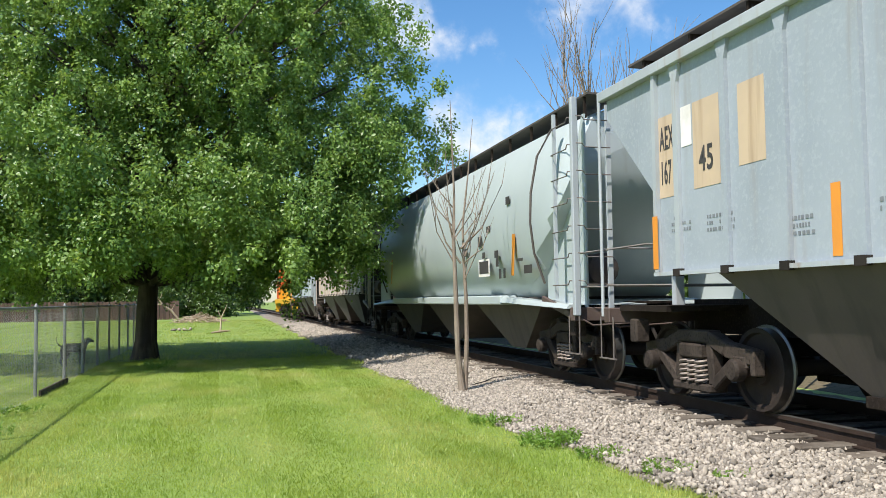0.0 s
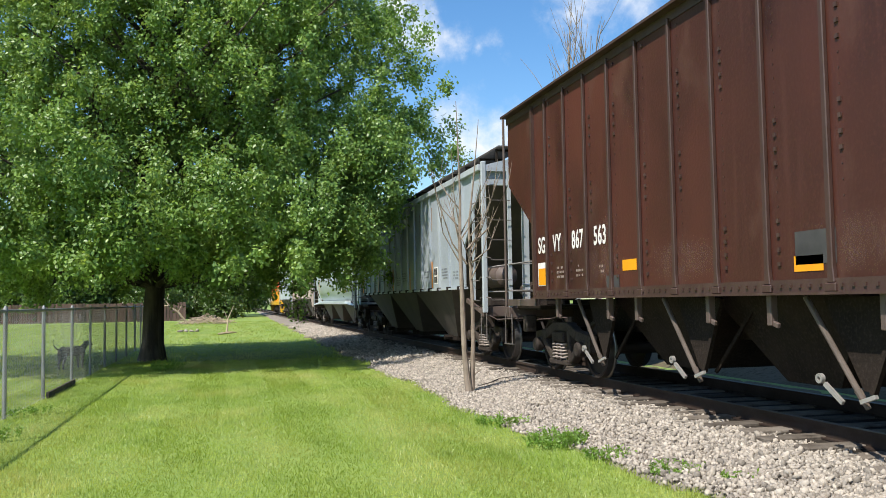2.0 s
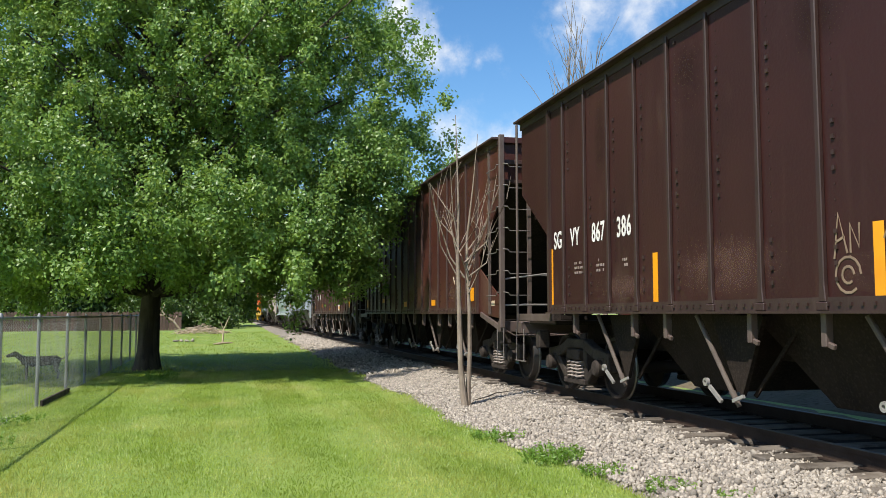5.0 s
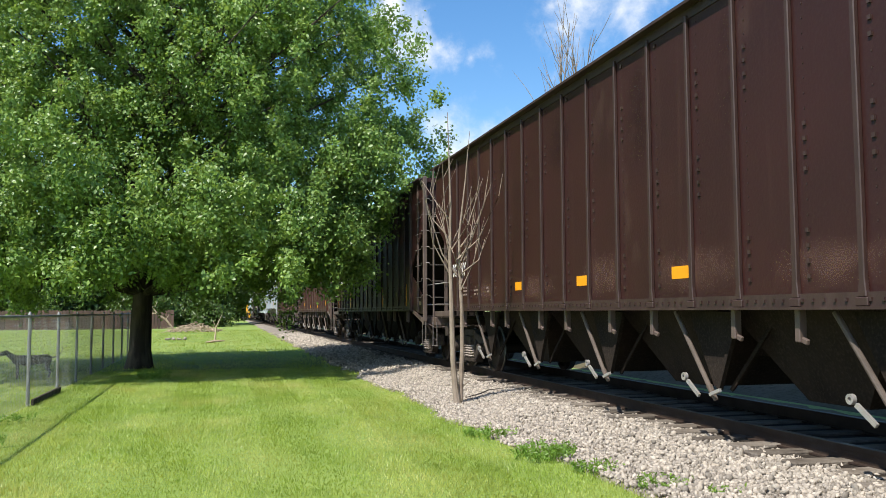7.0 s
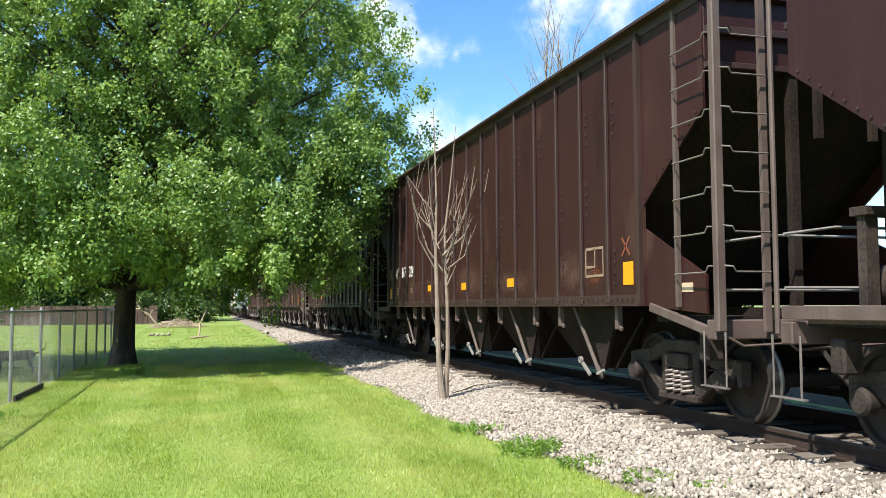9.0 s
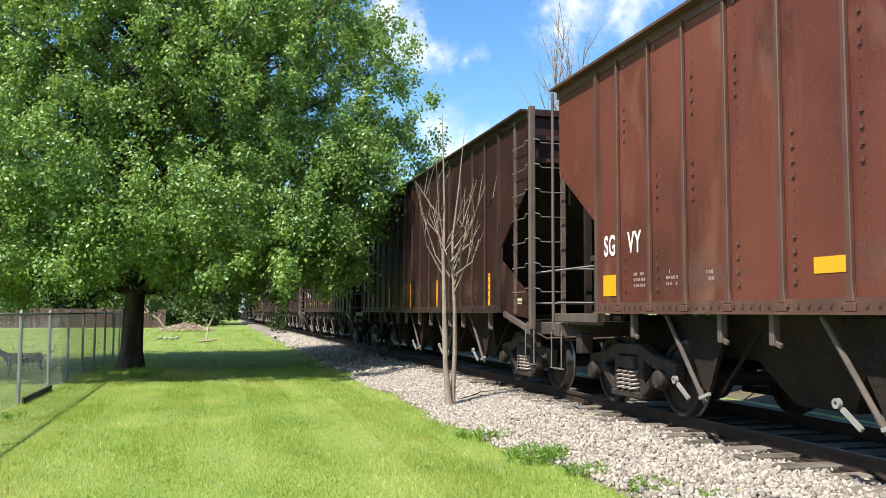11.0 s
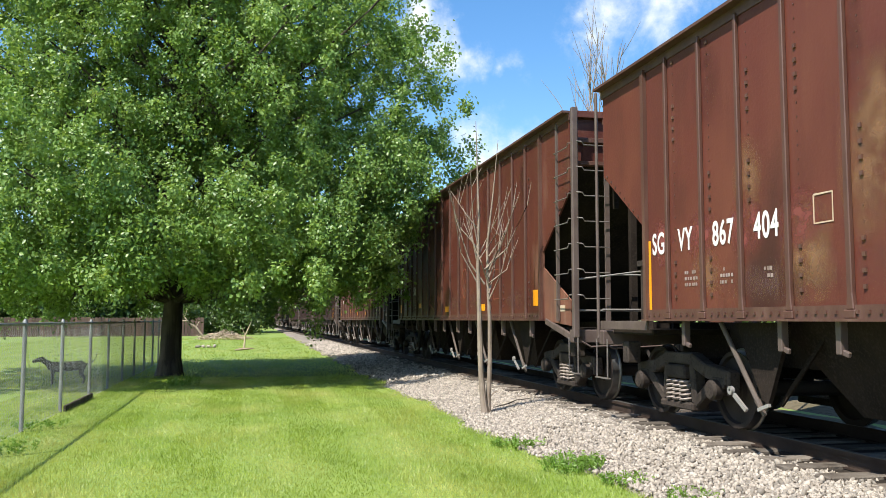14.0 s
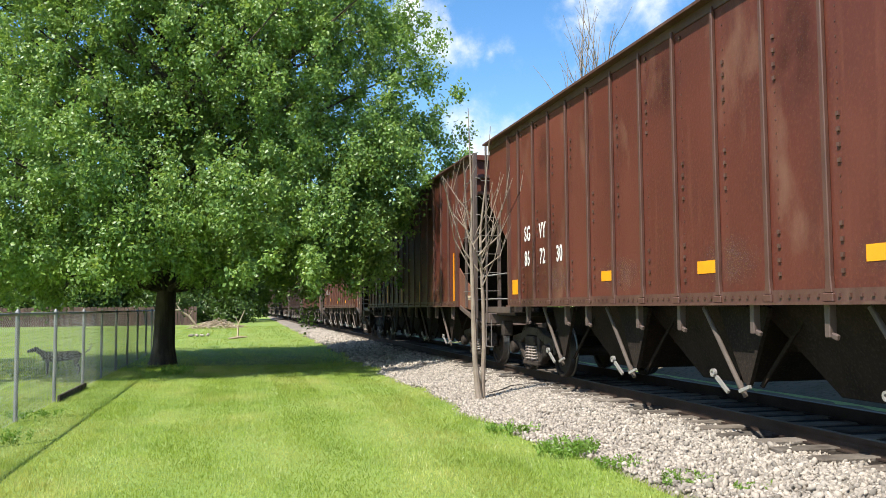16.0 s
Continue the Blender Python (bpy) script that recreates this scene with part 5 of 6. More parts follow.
def covered_hopper(name, label, side_mat, rib_mat, low_mat, group="covered hopper cars"):
    car = thing(name, label, "freight car", None, group)
    z0, z1 = 1.52, 3.98
    for side in (-1, 1):
        part("side_sheet", Shape().prism(side_outline(z0, z1, 2.45, 3.3, 3.62), side * 1.52, side * 1.49), side_mat, car)
        part("side_sill", Shape().box(side * 1.45, side * 1.58, -HALF, HALF, z0 - 0.02, z0 + 0.025), rib_mat, car)
        part("eave", Shape().prism([(-8.6, z1 - 0.10), (8.6, z1 - 0.10), (8.6, z1 + 0.03), (-8.6, z1 + 0.03)], side * 1.49, side * 1.61), rib_mat, car, "pale eave rail", 0.01)
        for k in range(15):
            y = -HALF + 0.35 + k * 0.965
            part("rib", Shape().prism([(y - 0.05, z0 + 0.03), (y + 0.05, z0 + 0.03), (y + 0.05, z1 - 0.3), (y + 0.11, z1 - 0.1), (y - 0.11, z1 - 0.1), (y - 0.05, z1 - 0.3)], side * 1.521, side * 1.565), rib_mat if k % 4 == 2 else side_mat, car)
            if side < 0:
                part("sill_clip", Shape().box(-1.6, -1.52, y - 0.06, y + 0.06, z0 - 0.035, z0 + 0.05), M_BLACK, car)
    roof = Shape().add([(x, y, z) for y in (-8.55, 8.55) for x, z in ((-1.55, z1), (-0.7, z1 + 0.22), (0.7, z1 + 0.22), (1.55, z1))], [(0, 1, 5, 4), (1, 2, 6, 5), (2, 3, 7, 6), (0, 3, 2, 1), (4, 5, 6, 7), (0, 4, 7, 3)])
    part("roof", roof, side_mat, car)
    walk_grate = part("running_board", Shape().box(-1.15, -0.55, -8.6, 8.6, z1 + 0.40, z1 + 0.43).box(0.55, 1.15, -8.6, 8.6, z1 + 0.40, z1 + 0.43), M_GREYLOW, car, "dark roof walkway")
    for s in (-1, 1):
        leg = to_mesh("walkway_bracket", Shape().bar((s * 1.1, 0, z1 + 0.1), (s * 1.1, 0, z1 + 0.42), 0.04).bar((s * 1.1, 0, z1 + 0.38), (s * 0.6, 0, z1 + 0.38), 0.04).bar((s * 0.6, 0, z1 + 0.2), (s * 0.6, 0, z1 + 0.4), 0.04), M_DARKSTEEL)
        for k in range(15):
            part("walkway_bracket", leg, M_DARKSTEEL, walk_grate, at=pose(0, -8.3 + k * 1.18, 0))
    for y in (-5.5, -1.8, 1.8, 5.5):
        part("hatch", Shape().box(-0.4, 0.4, y - 1.6, y + 1.6, z1 + 0.2, z1 + 0.34), side_mat, car, bevel=0.03)
    for end in (-1, 1):
        part("edge_strip", Shape().box(-1.575, -1.521, end * (HALF - 0.02), end * (HALF - 0.10), z0 + 0.03, z1 - 0.1), rib_mat, car)
        slope = Shape().add([(-1.49, end * 8.5, 3.62), (1.49, end * 8.5, 3.62), (1.49, end * 5.95, z0), (-1.49, end * 5.95, z0), (-1.49, end * 8.5, 3.7), (1.49, end * 8.5, 3.7), (1.49, end * 5.95, z0 + 0.08), (-1.49, end * 5.95, z0 + 0.08)],
                            [(0, 1, 2, 3), (4, 5, 6, 7), (0, 1, 5, 4), (1, 2, 6, 5), (2, 3, 7, 6), (3, 0, 4, 7)])
        # the dark bottom colour stands in for shade on this sheet
        part("slope_sheet", slope, low_mat, car, "sloping end sheet with its shade darkened into the colour")
        part("end_panel", Shape().box(-1.5, 1.5, end * 8.47, end * 8.51, 3.60, z1).box(-1.55, 1.55, end * 8.46, end * 8.58, z1 - 0.1, z1), side_mat, car)
        part("end_post", Shape().box(-0.62, -0.5, end * 8.40, end * 8.52, 1.1, 3.7).box(0.5, 0.62, end * 8.40, end * 8.52, 1.1, 3.7), rib_mat, car)
        ladders(car, rib_mat, 1.25, 4.05, 6, end)
        platform(car, M_POST, end)
    for y in (3.97, 0.0, -3.97):
        part("hopper_bay", Shape().frustum((-0.95, 0.95, y - 0.40, y + 0.40, 0.32), (-1.5, 1.5, y - 1.98, y + 1.98, z0 - 0.02)), low_mat, car, "dusty sloping discharge hopper, some of its shade in the colour")
        part("outlet_gate", Shape().box(-1.0, 1.0, y - 0.5, y + 0.5, 0.26, 0.36).tube([(-1.2, y, 0.33), (-1.0, y, 0.33)], 0.06, 8), M_DARKSTEEL, car)
    part("centre_sill", Shape().box(-0.3, 0.3, -8.5, 8.5, 0.78, 1.22), M_DARKSTEEL, car)
    part("air_reservoir", Shape().tube([(-0.9, -8.3, 1.75), (-0.9, -8.2, 1.75), (-0.9, -7.3, 1.75), (-0.9, -7.2, 1.75)], [0.1, 0.24, 0.24, 0.1], 14), M_POST, car, smooth=True)
    part("brake_cylinder", Shape().tube([(-0.2, -8.2, 1.45), (-0.2, -7.5, 1.45)], 0.18, 12).box(-1.2, 0.2, -8.0, -7.8, 1.1, 1.3), M_TRUCK, car, smooth=True)
    couplings(car)
    return car


# behind the leading edge, height, length along the car, height of each dark blot
MARKS_ON_TANK = ((11.92, 2.58, 0.24, 0.12), (11.35, 2.38, 0.26, 0.2), (12.4, 2.08, 0.22, 0.14), (12.45, 1.93, 0.16, 0.16), (10.3, 2.22, 0.22, 0.16), (11.6, 2.1, 0.18, 0.12), (13.1, 3.0, 0.22, 0.14),
                 (12.75, 1.72, 0.12, 0.18), (12.5, 1.72, 0.14, 0.18), (14.0, 1.75, 0.4, 0.14), (13.7, 1.92, 0.3, 0.05))


def rounded_hopper():
    """The pale covered hopper with bulging sides."""
    car = thing("rounded_hopper_car", "pale grey covered hopper with bulging rounded sides", "freight car", None, "covered hopper cars")
    sec = [(-0.9, 4.15), (-1.22, 4.02), (-1.46, 3.6), (-1.58, 3.0), (-1.60, 2.5), (-1.54, 2.0), (-1.36, 1.5), (-1.15, 1.25), (1.15, 1.25), (1.36, 1.5), (1.54, 2.0), (1.60, 2.5), (1.58, 3.0), (1.46, 3.6), (1.22, 4.02), (0.9, 4.15)]
    st = [(-8.3, 0.35, 3.2), (-8.1, 0.72, 2.75), (-7.7, 0.90, 2.35), (-7.1, 0.985, 1.75), (-6.4, 1.0, 1.25), (6.4, 1.0, 1.25), (7.1, 0.985, 1.75), (7.7, 0.90, 2.35), (8.1, 0.72, 2.75), (8.3, 0.35, 3.2)]
    b = Shape()
    n = len(sec)
    vs = []
    for y, k, zl in st:
        kk = 0.5 + 0.5 * k
        vs += [(x * (0.75 + 0.25 * k), y, max(z if z > 3.4 else z, zl * (1 if z < zl else 0) + z * (0 if z < zl else 1))) for x, z in sec]
    b.add(vs, [(i * n + j, i * n + (j + 1) % n, (i + 1) * n + (j + 1) % n, (i + 1) * n + j) for i in range(len(st) - 1) for j in range(n)] + [tuple(range(n)), tuple((len(st) - 1) * n + j for j in range(n))])
    part("tank_body", b, M_PALEGREY, car, "smooth bulging pale grey shell", smooth=True)
    for end in (-1, 1):
        for side in (-1, 1):
            arc = [(side * (s[0] + (-0.012 if s[0] < 0 else 0.012)), end * 7.05, s[1]) for s in sec[:7]]
            part("end_hoop", Shape().tube(arc, 0.022, 5), M_GREYLOW, car)
            part("end_fin", Shape().prism([(end * 7.0, 1.25), (end * 7.0, 1.9), (end * 7.9, 2.6), (end * 8.5, 4.0), (end * 8.58, 4.0), (end * 8.58, 1.1)], side * 1.30, side * 1.27), M_PALEGREY, car)
        ladders(car, M_GREYRIB, 1.45, 4.2, 7, end)
        platform(car, M_POST, end)
        part("shear_plate", Shape().add([(-1.55, end * 8.5, 1.16), (1.55, end * 8.5, 1.16), (1.50, end * 5.0, 1.3), (-1.50, end * 5.0, 1.3), (-1.6, end * 8.5, 1.1), (1.6, end * 8.5, 1.1), (1.55, end * 5.0, 1.2), (-1.55, end * 5.0, 1.2)],
                                        [(0, 1, 2, 3), (4, 5, 6, 7), (0, 1, 5, 4), (1, 2, 6, 5), (2, 3, 7, 6), (3, 0, 4, 7)]), M_PALEGREY, car)
    for side in (-1, 1):
        part("side_sill", Shape().box(side * 1.2, side * 1.55, -5.2, 5.2, 1.15, 1.32), M_PALEGREY, car, bevel=0.02)
    part("running_board", Shape().box(-1.2, -0.5, -8.5, 8.5, 4.32, 4.35).box(0.5, 1.2, -8.5, 8.5, 4.32, 4.35), M_GREYLOW, car)
    for s in (-1, 1):
        leg = to_mesh("walkway_bracket", Shape().bar((s * 1.15, 0, 4.0), (s * 1.15, 0, 4.33), 0.04), M_DARKSTEEL)
        for k in range(15):
            part("walkway_bracket", leg, M_DARKSTEEL, car, at=pose(0, -8.3 + k * 1.18, 0))
    for y in (-4.5, 0, 4.5):
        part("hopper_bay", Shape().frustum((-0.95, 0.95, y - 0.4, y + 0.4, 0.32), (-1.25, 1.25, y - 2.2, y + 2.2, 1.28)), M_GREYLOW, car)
    part("centre_sill", Shape().box(-0.3, 0.3, -8.5, 8.5, 0.78, 1.2), M_DARKSTEEL, car)
    part("air_reservoir", Shape().tube([(-0.8, -8.2, 1.7), (-0.8, -8.1, 1.7), (-0.8, -7.4, 1.7), (-0.8, -7.3, 1.7)], [0.1, 0.25, 0.25, 0.1], 14), M_POST, car, smooth=True)
    couplings(car)
    for o, z in ((2.2, 2.1), (13.35, 2.02)):
        patch(car, HALF - o, z, 0.14, 0.72, M_ORANGE, "reflector", -1.606, "orange reflective strip", 0.12)
    for o, z, w, h in MARKS_ON_TANK:
        patch(car, HALF - o, z, w, h, M_INK, "stencil", -1.608 if 1.9 < z < 3.05 else -1.57 if z < 3.4 else -1.53)
    patch(car, HALF - 11.5, 1.86, 0.72, 0.34, M_WHITE, "notice", -1.573, "white framed notice")
    patch(car, HALF - 11.5, 1.87, 0.6, 0.24, M_INK, "notice_panel", -1.578)
    return car


def locomotive():
    car = thing("locomotive", "orange and yellow diesel locomotive leading the train", "locomotive")
    part("frame", Shape().box(-1.5, 1.5, -10.2, 10.2, 1.05, 1.5), M_LOCO_Y, car, bevel=0.03)
    part("long_hood", Shape().box(-0.95, 0.95, -9.6, 4.2, 1.5, 4.0), M_LOCO_O, car, bevel=0.08)
    part("hood_band", Shape().box(-0.97, 0.97, -9.4, 4.0, 1.6, 2.5), M_LOCO_Y, car, "yellow lower band")
    part("cab", Shape().box(-1.5, 1.5, 4.2, 7.0, 1.5, 4.5), M_LOCO_O, car, bevel=0.1)
    part("short_hood", Shape().box(-0.95, 0.95, 7.0, 9.6, 1.5, 3.2), M_LOCO_Y, car, bevel=0.1)
    for s in (-1, 1):
        part("cab_window", Shape().box(s * 1.49, s * 1.51, 4.7, 5.5, 3.3, 4.0).box(s * 1.49, s * 1.51, 5.8, 6.6, 3.3, 4.0), M_GLASS, car)
        rail = Shape()
        for k in range(12):
            rail.bar((s * 1.45, -9.8 + k * 1.2, 1.5), (s * 1.45, -9.8 + k * 1.2, 2.5), 0.04)
        rail.bar((s * 1.45, -9.8, 2.5), (s * 1.45, 3.4, 2.5), 0.04)
        part("hand_rail", rail, M_LOCO_Y, car)
    part("rear_end", Shape().box(-1.0, 1.0, -9.75, -9.6, 1.5, 3.95), M_LOCO_Y, car, bevel=0.03)
    part("fuel_tank", Shape().box(-1.3, 1.3, -3, 3, 0.35, 1.05), M_BLACK, car, bevel=0.15)
    part("radiator_fan", Shape().lathe([(0, 0.1), (0, 0.6), (0.2, 0.6), (0.2, 0.1)], 16), M_DARKSTEEL, car, at=pose(0, -6, 4.2, 0, 90, 0))
    part("pilot", Shape().box(-1.4, 1.4, 10.2, 10.4, 0.3, 1.3).box(-1.4, 1.4, -10.4, -10.2, 0.3, 1.3), M_LOCO_Y, car)
    part("coupler", Shape().bar((0, -10.3, 0.86), (0, -10.9, 0.86), 0.25, 0.25), M_TRUCK, car)
    return car


TURNING = []      # wheel sets that roll
CARS = []         # (car, its leading side edge ahead of the first brown car's)

dark_proto = open_hopper(M_MAROON, M_MAROON_RIB, "dark maroon ribbed steel open hopper freight car on the rails")
red_proto = open_hopper(M_BROWN, M_BROWN_RIB, "rust-brown ribbed steel open hopper freight car on the rails")
darkest_proto = open_hopper(M_DARKEST, M_DARKEST_RIB, "nearly black maroon ribbed steel open hopper freight car on the rails")
stained_car = open_hopper(M_STAINED, M_BROWN_RIB, "rust-brown open hopper freight car with tan and rusty stains")
BROWN = [dark_proto] + [copy_thing(dark_proto, Matrix()) for _ in range(1)] + [darkest_proto] + [copy_thing(darkest_proto, Matrix()) for _ in range(3)] + [red_proto] + [copy_thing(red_proto, Matrix()), stained_car] + [copy_thing(red_proto, Matrix()) for _ in range(2)]
for k, car in enumerate(BROWN):
    TURNING += running_gear(car, (TRUCK_AT, -TRUCK_AT))
    CARS.append((car, -PITCH * k))
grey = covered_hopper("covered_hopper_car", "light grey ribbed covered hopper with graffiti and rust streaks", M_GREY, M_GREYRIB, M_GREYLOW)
tank = rounded_hopper()
tan_car = covered_hopper("covered_hopper_car", "tan ribbed covered hopper freight car", M_TAN, M_TAN, M_GREYLOW)
white_car = covered_hopper("covered_hopper_car", "pale grey-green ribbed covered hopper freight car", M_PALEGREY, M_GREYRIB, M_GREYLOW)
for k, car in enumerate((grey, tank, tan_car, white_car)):
    TURNING += running_gear(car, (TRUCK_AT, -TRUCK_AT))
    CARS.append((car, PITCH * (k + 1) + 0.48))
engine = locomotive()
TURNING += running_gear(engine, (6.8, -6.8))
CARS.append((engine, PITCH * 5 + 1.8))

# markings, car by car
mark_hopper(BROWN[0], "867563", white_first=True, backed=True, level=1.54, wide_last=True, marks=(3.56, 7.1, 10.5, 13.9))
patch(BROWN[0], HALF - 3.0, 2.25, 0.55, 0.5, M_CHALK, "repaint")
patch(BROWN[0], HALF - 3.05, 1.48, 0.4, 0.16, M_INK, "stencil_box")
patch(BROWN[0], HALF - 7.2, 1.68, 0.55, 0.3, M_INK, "stencil_box")
patch(BROWN[0], HALF - 10.42, 1.54, 0.54, 0.25, M_WHITE, "reflector", -1.5205, "white border")
stroke(BROWN[0], [(HALF - 13.2, 1.78), (HALF - 13.45, 1.45)], 0.025, M_CREAM)
stroke(BROWN[0], [(HALF - 13.42, 1.80), (HALF - 13.22, 1.45)], 0.025, M_CREAM)
mark_hopper(BROWN[1], "867505", backed=True, level=1.53, marks=(3.48, 7.0, 10.42, 13.9))
patch(BROWN[1], HALF - 1.5, 1.85, 0.55, 0.55, M_CHALK, "repaint", -1.522)
stroke(BROWN[1], [(HALF - 12.76, 2.25), (HALF - 12.62, 1.88), (HALF - 12.66, 1.46)], 0.055, M_CREAM)
stroke(BROWN[1], [(HALF - 12.36, 2.08), (HALF - 12.62, 1.82)], 0.05, M_CREAM)
mark_hopper(BROWN[2], "867386", 2.38, "stripe", marks=(3.5, 7.18, 10.2, 13.7))
T = HALF - 6.66
for pts in ([(0, 1.72), (-0.06, 2.1), (-0.16, 1.76)], [(-0.02, 1.86), (-0.13, 1.9)], [(-0.2, 1.76), (-0.2, 2.0), (-0.3, 1.8), (-0.31, 2.0)], [(-0.58, 1.85), (-0.64, 2.0), (-0.68, 1.5)]):
    stroke(BROWN[2], [(T + y, z) for y, z in pts], 0.022, M_SCRAWL)
for r in (0.15, 0.07):
    stroke(BROWN[2], [(T - 0.16 - r * math.cos(a), 1.58 + r * math.sin(a)) for a in [k * 0.45 for k in range(13)]], 0.022, M_SCRAWL)
stroke(BROWN[2], [(T - 1.32 - 0.17 * math.cos(a), 2.12 + 0.10 * math.sin(a)) for a in [k * 0.45 for k in range(15)]], 0.022, M_SCRAWL)
for pts in ([(-0.86, 2.05), (-1.02, 2.05), (-1.0, 1.85), (-0.9, 1.9)], [(-0.94, 2.05), (-0.96, 1.75)], [(-1.0, 1.88), (-1.1, 1.75)], [(-1.08, 1.75), (-1.16, 2.0), (-1.24, 1.7)], [(-1.12, 1.85), (-1.22, 1.82)],
            [(-1.4, 1.92), (-1.28, 1.88), (-1.27, 1.72), (-1.4, 1.68), (-1.42, 1.8), (-1.34, 1.8)], [(-1.46, 1.7), (-1.48, 1.92), (-1.55, 1.78), (-1.6, 1.92), (-1.63, 1.7)], [(-1.78, 1.92), (-1.68, 1.86), (-1.78, 1.76), (-1.67, 1.68)],
            [(-0.92, 1.64), (-1.12, 1.62), (-0.98, 1.46), (-1.2, 1.47)], [(-1.46, 1.46), (-1.5, 1.66), (-1.56, 1.5)], [(-1.62, 1.46), (-1.64, 1.66), (-1.7, 1.54), (-1.76, 1.66), (-1.78, 1.46)]):
    stroke(BROWN[2], [(T + y, z) for y, z in pts], 0.022, M_SCRAWL)
mark_hopper(BROWN[3], "", level=1.68, marks=(4.5, 7.16, 9.86, 14.0), square=False)
mark_hopper(BROWN[4], "867324", level=1.66, marks=(4.5, 7.16, 9.86, 14.0))
patch(BROWN[4], HALF - 1.35, 2.62, 0.4, 0.32, M_CHALK, "repaint", -1.5225)
patch(BROWN[4], HALF - 2.25, 2.62, 0.4, 0.32, M_CHALK, "repaint", -1.5225)
patch(BROWN[3], HALF - 13.9, 1.62, 0.26, 0.38, M_FADED, "poster", label="torn white notice")
stroke(BROWN[3], [(HALF - 13.85, 1.9), (HALF - 13.9, 2.2), (HALF - 13.8, 2.3)], 0.035, M_FADED)
stroke(BROWN[4], [(HALF - 13.85, 2.10), (HALF - 14.05, 1.88)], 0.03, M_SALMON)
stroke(BROWN[4], [(HALF - 14.05, 2.10), (HALF - 13.85, 1.88)], 0.03, M_SALMON)
stroke(BROWN[4], [(HALF - 12.8, 2.02), (HALF - 12.8, 1.66), (HALF - 13.32, 1.66), (HALF - 13.32, 2.02), (HALF - 12.8, 2.02)], 0.04, M_SCRAWL, label="faded painted frame")
stroke(BROWN[4], [(HALF - 12.8, 1.78), (HALF - 13.08, 1.78), (HALF - 13.08, 2.02)], 0.035, M_SCRAWL, label="faded painted frame")
patch(BROWN[4], HALF - 13.06, 1.66, 0.5, 0.3, M_RUSTBLOOM, "stain", -1.5235)
mark_hopper(BROWN[5], "867", 2.12, "stripe", marks=(4.45, 7.2, 9.9, 13.7))
patch(BROWN[5], HALF - 0.5, 2.15, 0.6, 0.5, M_CHALK, "repaint", -1.5225)
patch(BROWN[5], HALF - 1.4, 2.15, 0.7, 0.55, M_CHALK, "repaint", -1.5225)
mark_hopper(BROWN[6], "", level=1.54, marks=(4.5, 7.16, 9.86, 14.0))
stroke(BROWN[6], [(HALF - 13.2, 1.88), (HALF - 13.24, 1.5)], 0.04, M_CREAM)
stroke(BROWN[6], [(HALF - 13.05, 1.64), (HALF - 13.4, 1.72)], 0.04, M_CREAM)
mark_hopper(BROWN[7], "867586", backed=True)
loop = [(HALF - 4.7 - 0.34 * math.sin(a), 2.15 + 0.42 * math.cos(a)) for a in [k * 0.5 for k in range(14)]]
stroke(BROWN[7], [(HALF - 4.35, 2.6), (HALF - 4.35, 2.2)], 0.09, M_SALMON)
stroke(BROWN[7], loop, 0.045, M_SALMON)
stroke(BROWN[7], [(HALF - 5.0, 1.85), (HALF - 4.4, 1.45)], 0.06, M_SALMON)
stroke(BROWN[7], [(HALF - 4.7, 1.75), (HALF - 5.4, 1.55), (HALF - 5.7, 1.45)], 0.06, M_SALMON)
stroke(BROWN[7], [(HALF - 5.9, 2.65), (HALF - 5.9, 1.5)], 0.06, M_SALMON)
stroke(BROWN[7], [(HALF - 6.2 - 0.3 * math.sin(a), 2.2 + 0.4 * math.cos(a)) for a in [k * 0.5 for k in range(14)]], 0.06, M_SALMON)
stroke(BROWN[7], [(HALF - 8.86 - 0.24 * math.sin(a), 2.12 + 0.34 * math.cos(a)) for a in [k * 0.45 for k in range(15)]], 0.035, M_SALMON)
stroke(BROWN[7], [(HALF - 8.78, 2.22), (HALF - 8.80, 2.12)], 0.03, M_SALMON)
stroke(BROWN[7], [(HALF - 8.96, 2.22), (HALF - 8.95, 2.12)], 0.03, M_SALMON)
stroke(BROWN[7], [(HALF - 8.76, 1.92), (HALF - 8.86, 2.0), (HALF - 8.98, 1.93)], 0.03, M_SALMON)
stroke(BROWN[7], [(HALF - 11.3, 2.3), (HALF - 11.3, 1.7), (HALF - 11.8, 1.7), (HALF - 11.8, 2.3), (HALF - 11.3, 2.3)], 0.03, M_SALMON)
stroke(BROWN[7], [(HALF - 10.8, 2.3), (HALF - 10.5, 2.25), (HALF - 10.5, 1.8)], 0.03, M_SALMON)
mark_hopper(BROWN[8], "867404", 2.2, "stripe", marks=(4.4, 7.1, 9.9, 13.95))
for y, w in ((-0.45, 0.62), (-1.4, 0.66), (-2.3, 0.66), (-3.2, 0.66)):
    patch(BROWN[8], HALF + y, 2.22, w * 1.15, 0.66, M_REDBLOOM, "repaint", -1.5245)
for y, z, w, h in ((-2.35, 2.75, 0.6, 0.9), (-3.3, 2.0, 0.8, 0.9), (-4.15, 2.55, 0.9, 1.5), (-4.3, 3.0, 0.7, 1.1), (-3.3, 1.75, 0.9, 0.8), (-1.5, 1.8, 0.7, 0.6), (-5.2, 2.4, 0.8, 1.3), (-7.6, 2.8, 0.9, 1.6)):
    patch(BROWN[8], HALF + y, z, w, h, M_TANBLOOM, "stain", -1.524)
stroke(BROWN[8], [(HALF - 3.42, 2.40), (HALF - 3.42, 2.14), (HALF - 3.68, 2.14), (HALF - 3.68, 2.40), (HALF - 3.42, 2.40)], 0.018, M_CREAM)
